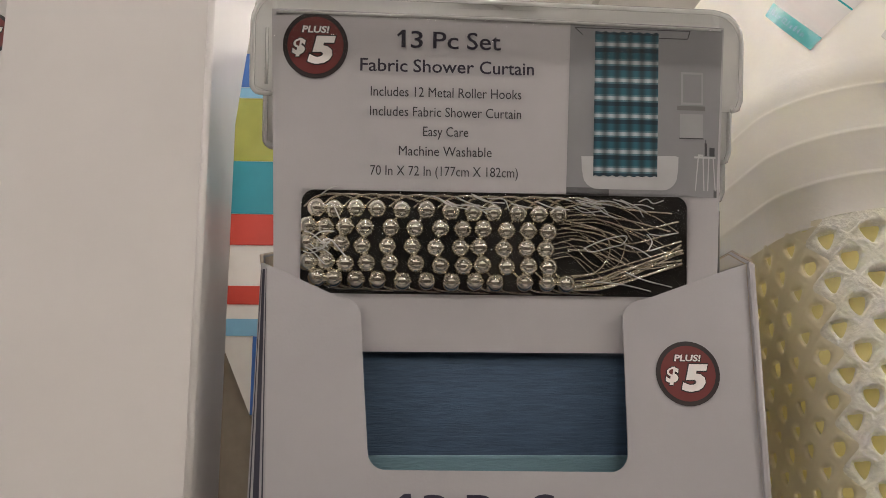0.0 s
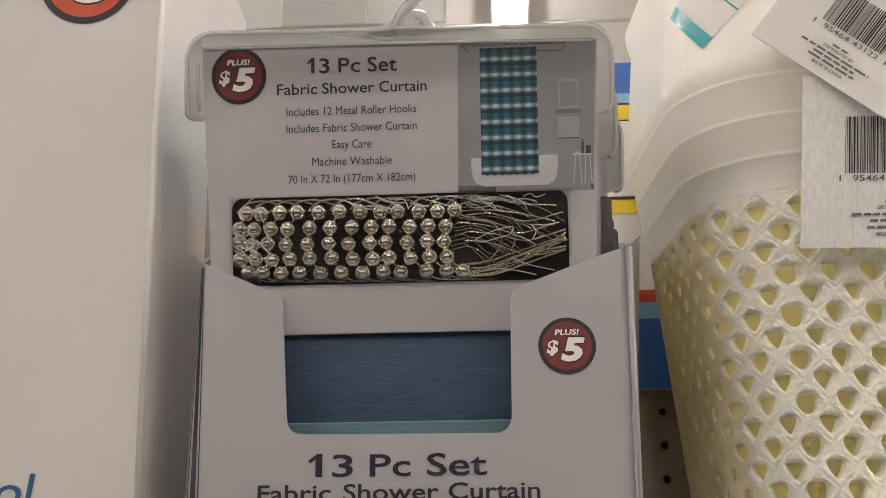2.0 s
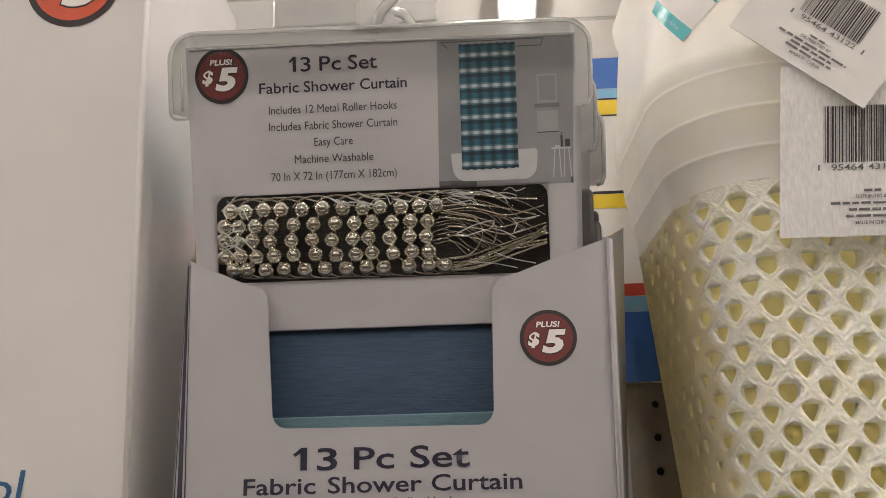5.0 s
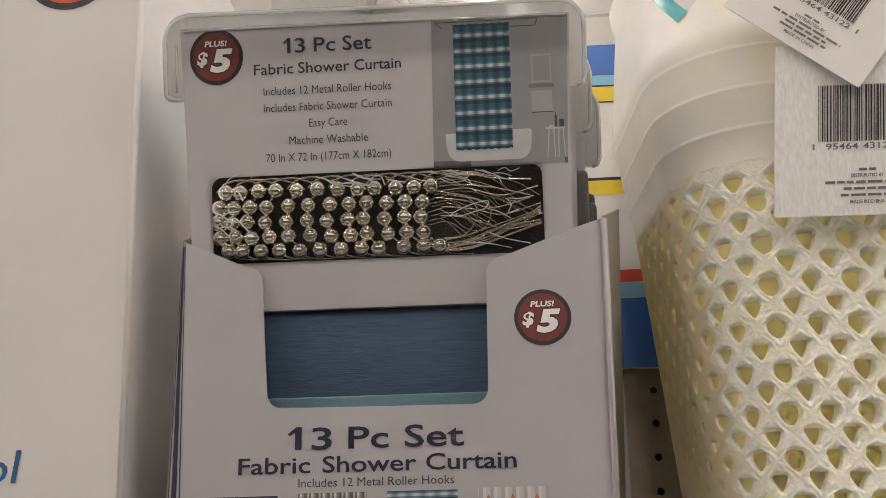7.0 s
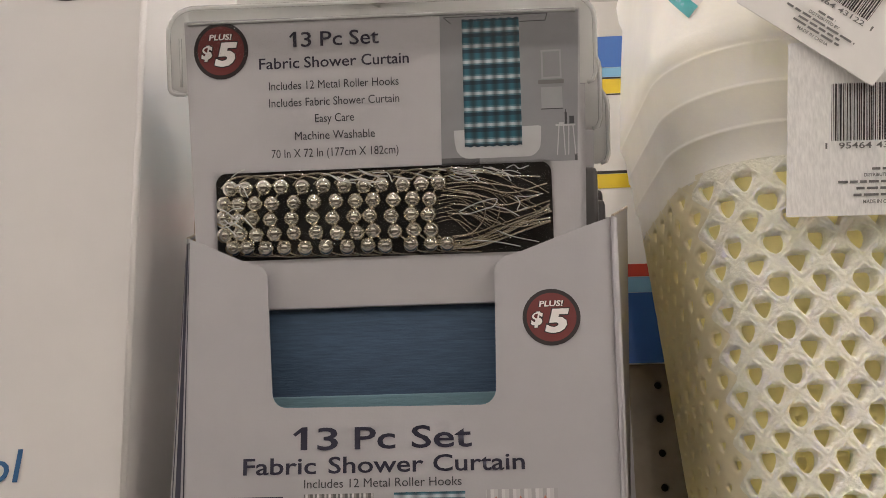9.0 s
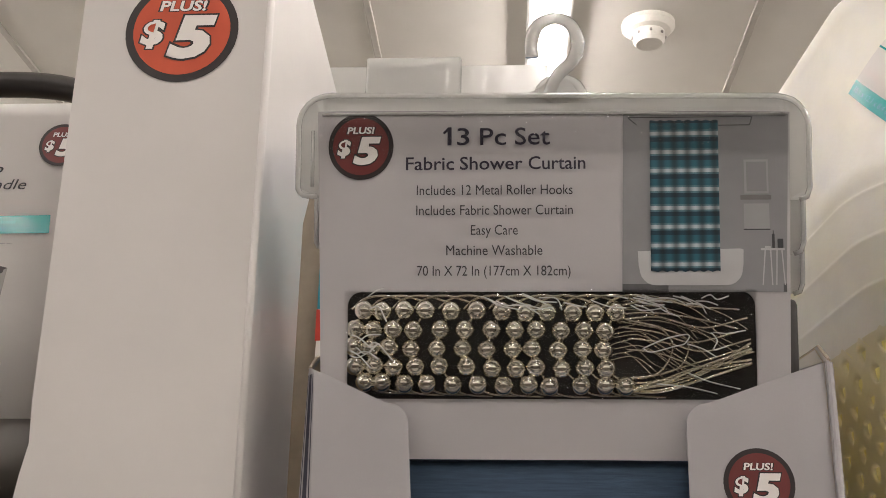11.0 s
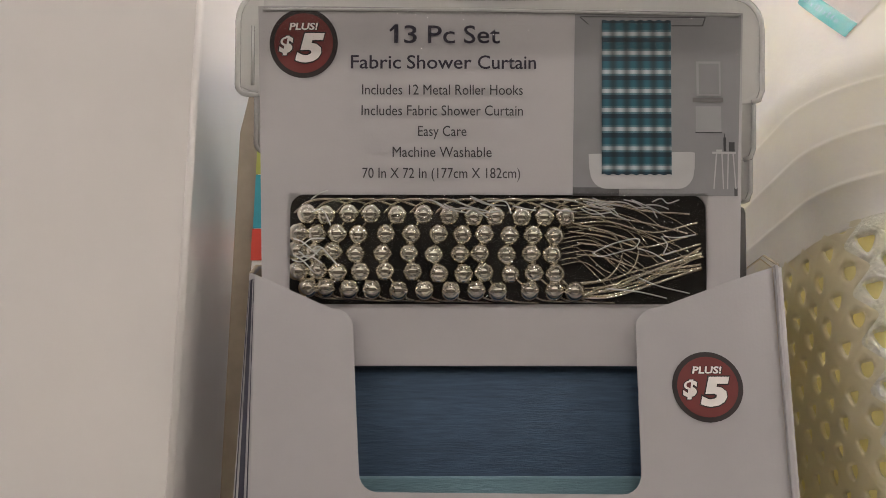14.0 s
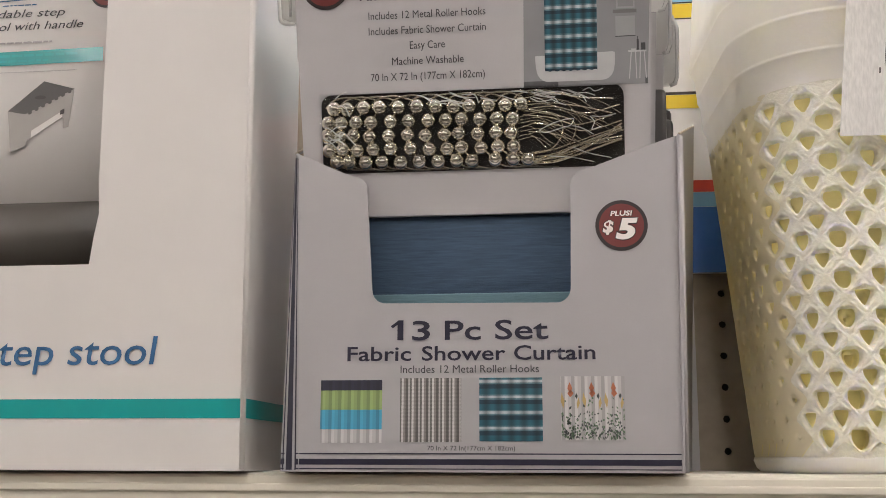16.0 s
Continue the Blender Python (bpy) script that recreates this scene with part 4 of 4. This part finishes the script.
    for k in range(10):
        u, v = rnd.uniform(-0.004, 0.006), rnd.uniform(1.652, 1.682)
        creases.append([(u, v), (u + 0.004, v - rnd.uniform(-0.003, 0.004)), (u + rnd.uniform(0.006, 0.013), v - rnd.uniform(-0.004, 0.008))])
    for c in creases:
        part("film_crease_glint", tube(smooth_line([at(u, v, 0.0012) for u, v in c], 5), 0.00034, 5), CREASE_GLINT, p, "", True)
    bm = bmesh.new()
    nu, nv = 90, 26
    g = [[bm.verts.new(at(-0.0062 + 0.183 * i / nu, 1.6366 + 0.048 * j / nv, 0.0006 + 0.0012 * noise.noise(Vector((i * 0.16, j * 0.33, 3))) * min(1, 6 * j * (nv - j) / nv ** 2)
                          + 0.0007 * noise.noise(Vector((i * 0.5, j * 0.2, 9))))) for j in range(nv + 1)] for i in range(nu + 1)]
    for i in range(nu):
        for j in range(nv):
            bm.faces.new((g[i][j], g[i + 1][j], g[i + 1][j + 1], g[i][j + 1]))
    part("film", bm, FILM, p, "crinkled clear film over the hooks", True)
    bm = bmesh.new()
    nu, nv = 100, 20
    g = [[bm.verts.new(at(-0.0205 + 0.2145 * i / nu, 1.7440 + 0.0215 * j / nv, 0.0018 - 0.0045 * max(0, j / nv - 0.72) ** 2 / 0.078 + 0.0011 * (j / nv) * noise.noise(Vector((i * 0.13, j * 0.25, 5)))
                          + 0.0005 * noise.noise(Vector((i * 0.6, j * 0.5, 1))) * (j / nv))) for j in range(nv + 1)] for i in range(nu + 1)]
    for i in range(nu):
        for j in range(nv):
            bm.faces.new((g[i][j], g[i + 1][j], g[i + 1][j + 1], g[i][j + 1]))
    part("film", bm, FILM_FLAT, p, "clear film stretched over the card's top", True)
    return p


pack(0, 0, 0, True)
pack(0.004, 0.032, -0.014, False)
pack(0.010, 0.062, -0.024, False)
pack(0.012, 0.098, -0.006, False)
# milky plastic sign holder on top of the back panel
tab = thing("sign_holder", "empty milky plastic sign holder on top of the back panel", "sign holder")
part("clip", slab(-0.041, 0.033, 0.744, 0.749, 1.930, 1.966, 0.002), MILKY, tab)
part("strip", slab(-0.16, 0.10, 0.7495, 0.7525, 1.933, 1.961, 0.001), MILKY, tab)
part("stem", slab(-0.012, 0.004, 0.753, 0.757, 1.8855, 1.935, 0.001), MILKY, tab)


# ---- laundry basket ----
BZ0, BZM, BZ1 = SHELF_Z, 1.689, 1.868


def ring(z, out=0.0):
    """Left, front, right and back of the basket's plan at a height, and its corner radius."""
    t = (z - BZ0) / (BZ1 - BZ0)
    return 0.2615 - 0.0390 * t - out, 0.5235 - 0.050 * t - out, 0.600 + 0.020 * t + out, 0.690 + 0.020 * t + out, 0.052 + 0.012 * t + out


def around(z, s, out=0.0):
    """A point of the basket's wall: s runs from 0 at the back of the left side, through the front, to 4 all round."""
    l, f, r, b, rad = ring(z, out)
    sides = (((l, b - rad), (l, f + rad), (l + rad, f + rad), 180), ((l + rad, f), (r - rad, f), (r - rad, f + rad), 270),
             ((r, f + rad), (r, b - rad), (r - rad, b - rad), 0), ((r - rad, b), (l + rad, b), (l + rad, b - rad), 90))
    k = int(s) % 4
    a = s - int(s)
    p, q, c, ang = sides[k]
    line, arc = math.dist(p, q), rad * math.pi / 2
    d = a * (line + arc)
    if d < line:
        x, y = p[0] + (q[0] - p[0]) * d / line, p[1] + (q[1] - p[1]) * d / line
    else:
        w = radians(ang + 90 * (d - line) / arc)
        x, y = c[0] + rad * math.cos(w), c[1] + rad * math.sin(w)
    return Vector((x + 0.08 * (0.70 - y), y, z))                # the basket stands a little askew


def along(d, z=1.60):
    """The wall's parameter s at a distance d along it, from the back of the left side, at a height."""
    l, f, r, b, rad = ring(z)
    arc = rad * math.pi / 2
    for k, w in enumerate((b - f - 2 * rad + arc, r - l - 2 * rad + arc, b - f - 2 * rad + arc, r - l - 2 * rad + arc)):
        if d < w or k == 3:
            return k + min(d / w, 0.9999)
        d -= w


def girth(z=1.60):
    l, f, r, b, rad = ring(z)
    return 2 * (b - f + r - l - 4 * rad) + 2 * math.pi * rad


def loft(levels, n=40, s0=0.0, s1=4.0, inner=None):
    """A wall through rings (z, out); with inner, a second skin that much inside, joined at the top."""
    bm = bmesh.new()
    rows = []
    for z, o in levels:
        rows.append([bm.verts.new(around(z, s0 + (s1 - s0) * i / (4 * n), o)) for i in range(4 * n)])
    if inner:
        for z, o in reversed(levels):
            rows.append([bm.verts.new(around(z, s0 + (s1 - s0) * i / (4 * n), o - inner)) for i in range(4 * n)])
    for a, b in zip(rows, rows[1:]):
        for i in range(4 * n):
            bm.faces.new((a[i], a[(i + 1) % (4 * n)], b[(i + 1) % (4 * n)], b[i]))
    return bm


def top_out(z):
    """The upper wall turns in towards the rim."""
    t = max(0.0, z - 1.7575)
    return 0.0052 - 0.16 * t - 0.2 * t * t


basket = thing("laundry_basket", "tall white plastic basket with a knitted openwork pattern and paper tags", "basket", "baskets")
levels = [(BZM - 0.001, 0.0006)]
for k in range(3):                             # stepped bands under the rim
    z = BZM + 0.0225 * k
    levels += [(z, 0.0004 + 0.0013 * k), (z + 0.0185, 0.0004 + 0.0013 * k), (z + 0.0200, 0.0017 + 0.0013 * k), (z + 0.0212, 0.0019 + 0.0013 * k), (z + 0.0222, 0.0016 + 0.0013 * k)]
levels += [(1.7575, top_out(1.7575)), (1.77, top_out(1.77)), (1.80, top_out(1.80)), (1.83, top_out(1.83)), (1.85, top_out(1.85)), (1.858, top_out(1.85) + 0.002), (1.866, top_out(1.85) + 0.002), (1.868, top_out(1.85) + 0.0005)]
part("upper_wall", loft(levels, 40, inner=0.0022), BASKET, basket, "plain banded upper wall with a rolled rim", True)
part("foot", loft([(BZ0 + 0.0003, -0.003), (BZ0 + 0.003, 0.0), (BZ0 + 0.0080, 0.0014), (BZ0 + 0.0100, 0.0006)], 40, inner=0.0022), BASKET, basket, "", True)
bm = bmesh.new()
bm.faces.new([bm.verts.new(around(BZ0 + 0.0015, 4 * i / 80, -0.004)) for i in range(80)])
part("bottom", bm, BASKET, basket)
# openwork: rows of flat-topped holes, wider and narrower by turns, with stitched strands between
NCOL = round(girth() / 0.0213)
STEP = girth() / NCOL
PHASE = 0.1680 % STEP - 0.5 * STEP
zlo, rh, NROW = 1.4688, 0.0117, 19
zhi = zlo + NROW * rh
# one lozenge of the net, and the holes in it, in steps and rows
CELL = [(0, 0.89), (0.1667, 0.63), (0.3333, 0.37), (0.5, 0.11), (0.5, -0.11), (0.3333, -0.37), (0.1667, -0.63),
        (0, -0.89), (-0.1667, -0.63), (-0.3333, -0.37), (-0.5, -0.11), (-0.5, 0.11), (-0.3333, 0.37), (-0.1667, 0.63)]


def finer(loop):
    """The same loop with a point more in the middle of each side."""
    return [q for (a, b), (c, d) in zip(loop, loop[1:] + loop[:1]) for q in ((a, b), ((a + c) / 2, (b + d) / 2))]


CELL = finer(CELL)


def hole(half):
    """The right half of a hole, from its top to its foot, mirrored."""
    return finer(half + [(-u, v) for u, v in half[-2:0:-1]])


WIDE = hole([(0, 0.42), (0.12, 0.43), (0.205, 0.39), (0.245, 0.20), (0.235, -0.06), (0.185, -0.28), (0.10, -0.45), (0, -0.50)])
NARROW = hole([(0, 0.40), (0.10, 0.41), (0.185, 0.38), (0.205, 0.20), (0.180, -0.04), (0.125, -0.25), (0.06, -0.42), (0, -0.47)])
WEDGE = hole([(0, 0.37), (0.12, 0.38), (0.215, 0.34), (0.215, 0.20), (0.165, -0.02), (0.110, -0.20), (0.05, -0.36), (0, -0.41)])
OPEN = ((0.0, 0.0029), (0.28, 0.0031), (0.54, 0.0032), (0.76, 0.0026), (0.91, 0.0010), (1.0, -0.0014), (1.02, -0.0056))
SHUT = ((0.0, 0.0010), (0.5, 0.0010), (0.9, 0.0008), (1.0, 0.0006))
clamp = lambda x: min(1.0, max(0.0, x))


def openwork(choose, base=lambda s: 0.0, stitched=True):
    """The net round the whole wall: choose(row, column, s) gives the mesh and the hole's share of its full size (0: shut)."""
    rnd = random.Random(8)
    for j in range(NROW + 1):
        zc = zlo + j * rh
        for i in range(NCOL):
            dc = (i + (0.5 if j % 2 else 0.0)) * STEP + PHASE
            sc = along(dc % girth())
            bm, big = choose(j, i, sc)
            shape = WEDGE if j % 2 == 0 else (WIDE, NARROW)[i % 2]
            jig, ju, jv = rnd.uniform(0.94, 1.05), rnd.uniform(-0.02, 0.02), rnd.uniform(-0.04, 0.04)
            shut = big <= 0 or j in (0, NROW)
            size = 0.8 if shut else big * jig
            rings = []
            for w, o in SHUT if shut else OPEN:
                row = []
                for k in range(28):
                    hu, hv = shape[k][0] * size + ju, shape[k][1] * size + jv
                    cu, cv = CELL[k]
                    z = min(max(zc + (cv + (hv - cv) * w) * rh, zlo), zhi)
                    d = (dc + (cu + (hu - cu) * w) * STEP) % girth()
                    sd = along(d)
                    relief = 0.06 + 0.94 * clamp((min(sd, 2.8 - sd) - 0.55) / 0.3)
                    oo = o * (0.25 + 0.75 * relief)
                    if stitched and not shut and w < 0.99:
                        oo += relief * (0.0006 * math.sin(1900 * (d + 0.7 * z)) + 0.0006 * math.sin(1700 * (d - 0.9 * z)) + 0.0008 * noise.noise(Vector((d * 420, z * 620, 2))))
                    row.append(bm.verts.new(around(z, sd, oo + base(sd))))
                rings.append(row)
            for p, q in zip(rings, rings[1:]):
                for k in range(28):
                    bm.faces.new((p[k], p[(k + 1) % 28], q[(k + 1) % 28], q[k]))
            if shut:
                bm.faces.new(rings[-1])


def finished(bm):
    bmesh.ops.remove_doubles(bm, verts=bm.verts, dist=0.0003)
    bmesh.ops.dissolve_degenerate(bm, edges=bm.edges, dist=0.00005)
    bmesh.ops.recalc_face_normals(bm, faces=bm.faces)
    return bm


front_bm, side_bm, shut_bm = bmesh.new(), bmesh.new(), bmesh.new()


def white_net(j, i, s):
    if s > 2.2:
        return shut_bm, 0.0
    if s < 0.68:
        return side_bm, 0.72 * clamp((j - 0.5) / 7)
    return front_bm, 0.96 + 0.12 * clamp((s - 0.68) / 0.25)


openwork(white_net)
part("openwork_wall", finished(front_bm), BASKET_NET, basket, "white knitted-look openwork", True).modifiers.new("rounding", "SUBSURF").render_levels = 1
# The inner basket's yellow glow is put into these two walls' colour.
part("openwork_wall", finished(side_bm), BASKET_SIDE_GLOW, basket, "side wall with small holes, inner yellow glow in its colour", True).modifiers.new("rounding", "SUBSURF").render_levels = 1
part("openwork_wall", finished(shut_bm), BASKET_SIDE_GLOW, basket, "thin dimpled wall, inner yellow glow in its colour", True)
inner_b = thing("laundry_basket", "pale yellow plastic basket nested inside the white one", "basket", "baskets")
part("wall", loft([(zhi - 0.0005, -0.0120), (1.735, -0.0110), (1.745, -0.0105)], 30, inner=0.002), YELLOW_PLASTIC, inner_b, "", True)
yellow_bm = bmesh.new()
openwork(lambda j, i, s: (yellow_bm, 1.15 * clamp((8.5 - j) / 6) if j % 2 and 0.8 < s < 2.2 else 0.0),
         lambda s: -0.0026 - 0.0100 * clamp((s - 0.55) / 0.35) if s < 3.0 else -0.0026 - 0.0100 * clamp(4.0 - s), False)
part("openwork_wall", finished(yellow_bm), YELLOW_PLASTIC, inner_b, "pale yellow openwork, wide holes near its foot", True)
bm = bmesh.new()
bm.faces.new([bm.verts.new(around(zlo + 0.001, 4 * i / 80, -0.013)) for i in range(80)])
part("bottom", bm, YELLOW_PLASTIC, inner_b)


def grid_sheet(u0, u1, v0, v1, at, front, n=16):
    """A thin sheet that follows a curved wall."""
    bm = bmesh.new()
    g = [[bm.verts.new(at(u0 + (u1 - u0) * i / n, v0 + (v1 - v0) * j / n, front)) for j in range(n + 1)] for i in range(n + 1)]
    for i in range(n):
        for j in range(n):
            bm.faces.new((g[i][j], g[i + 1][j], g[i + 1][j + 1], g[i][j + 1]))
    return bm


# paper tags and the sticker on the basket
def plane_at(origin, du, dv):
    o, a, b = Vector(origin), Vector(du).normalized(), Vector(dv).normalized()
    n = a.cross(b).normalized()
    n = -n if n.y > 0 else n
    return lambda u, v, off=0.0: o + a * u + b * v + n * off


def barcode(at, u0, u1, v0, v1, parent, seed):
    r = random.Random(seed)
    u = u0
    while u < u1 - 0.0012:
        w = r.choice((0.0003, 0.0003, 0.0006, 0.0009))
        part("barcode_bar", sheet([rect(u, u + w, v0, v1)], at, 0.0006, 0), BLACK_INK, parent)
        u += w + r.choice((0.0003, 0.0005, 0.0007))


tag1_at = plane_at((0.2795, 0.4640, 1.7690), (0.785, 0.0, -0.625), (0.625, 0.02, 0.785))
tag1 = thing("paper_tag", "white paper tag with a barcode, tilted, tied to the basket", "tag", "paper tags")
t1 = part("tag", sheet([rect(0, 0.0845, 0, 0.12, 0.0008)], tag1_at, 0, 0.0005), TAG_PAPER, tag1)
barcode(tag1_at, 0.0256, 0.0640, 0.0305, 0.0540, t1, 2)
for body, u0, u1 in (("1", 0.0222, 0.0232), ("95464", 0.0282, 0.0442), ("43122", 0.0462, 0.0620), ("1", 0.0662, 0.0672)):
    words(body, tag1_at, u0, u1, 0.0262, 0.0032, SMALL_INK, t1, 0.01)
words("DISTRIBUTED BY", tag1_at, 0.0345, 0.0530, 0.0168, 0.0019, SMALL_INK, t1, 0.02)
bars(tag1_at, ((0.0385, 0.0490, 0.0196, 0.0212), (0.0225, 0.0640, 0.0140, 0.0156), (0.0315, 0.0565, 0.0112, 0.0128), (0.0300, 0.0580, 0.0084, 0.0100)), SMALL_INK, t1)
words("MADE IN CHINA", tag1_at, 0.0345, 0.0530, 0.0052, 0.0020, SMALL_INK, t1, 0.02)
tag2_at = plane_at((0.2985, 0.4815, 1.6515), (1.0, 0.0, -0.012), (0.075, -0.16, 1.0))
tag2 = thing("paper_tag", "pearly paper tag with a barcode hanging on the basket", "tag", "paper tags")
t2 = part("tag", sheet([rect(0, 0.088, 0, 0.094, 0.0008)], tag2_at, 0, 0.0005), TAG_SHINY, tag2)
barcode(tag2_at, 0.0228, 0.0650, 0.0400, 0.0710, t2, 4)
for body, u0, u1 in (("1", 0.0198, 0.0208), ("95464", 0.0268, 0.0438), ("43122", 0.0462, 0.0628)):
    words(body, tag2_at, u0, u1, 0.0358, 0.0034, SMALL_INK, t2, 0.01)
words("DISTRIBUTED BY", tag2_at, 0.0400, 0.0570, 0.0205, 0.0019, SMALL_INK, t2, 0.02)
bars(tag2_at, ((0.0440, 0.0530, 0.0238, 0.0254), (0.0265, 0.0700, 0.0170, 0.0186), (0.0360, 0.0610, 0.0135, 0.0151), (0.0345, 0.0625, 0.0100, 0.0116)), SMALL_INK, t2)
words("MADE IN CHINA", tag2_at, 0.0395, 0.0575, 0.0062, 0.0020, SMALL_INK, t2, 0.02)
# loop of thread that holds both tags to the rim
cord = thing("tag_cord", "thin white cord tying the tags to the basket rim", "cord")
part("cord", tube(smooth_line([tag1_at(0.045, 0.112, 0.0012), (0.395, 0.462, 1.832), (0.40, 0.4665, 1.868), (0.40, 0.4745, 1.8685)]), 0.0006, 6), WHITE_INK, cord)

def st_at(u, v, off=0.0):
    """On the basket's wall, turned 54 degrees clockwise from its corner."""
    c, s = math.cos(radians(54)), math.sin(radians(54))
    h, z = c * u + s * v, 1.8125 - s * u + c * v
    return around(z, along(0.1200 + h, 1.79), top_out(z) + 0.0002 + off)


sticker = thing("product_label", "white and teal product label stuck on the basket", "label")
part("label", grid_sheet(0, 0.040, 0, 0.055, st_at, 0.0003), WHITE_INK, sticker)
part("teal_band", grid_sheet(0.0, 0.040, 0.0, 0.0085, st_at, 0.0006), LABEL_TEAL, sticker)
part("teal_band", grid_sheet(0.0, 0.040, 0.0290, 0.0300, st_at, 0.0006), LABEL_TEAL, sticker)
words("15.1 x 12.1 x 8.4 in", st_at, 0.003, 0.031, 0.0028, 0.0032, SIGN_LIGHT, sticker, 0, 0, 0.0010)
words("woven b", st_at, 0.0080, 0.0350, 0.0330, 0.0065, BLUE_INK, sticker, 0, 0, 0.0010)
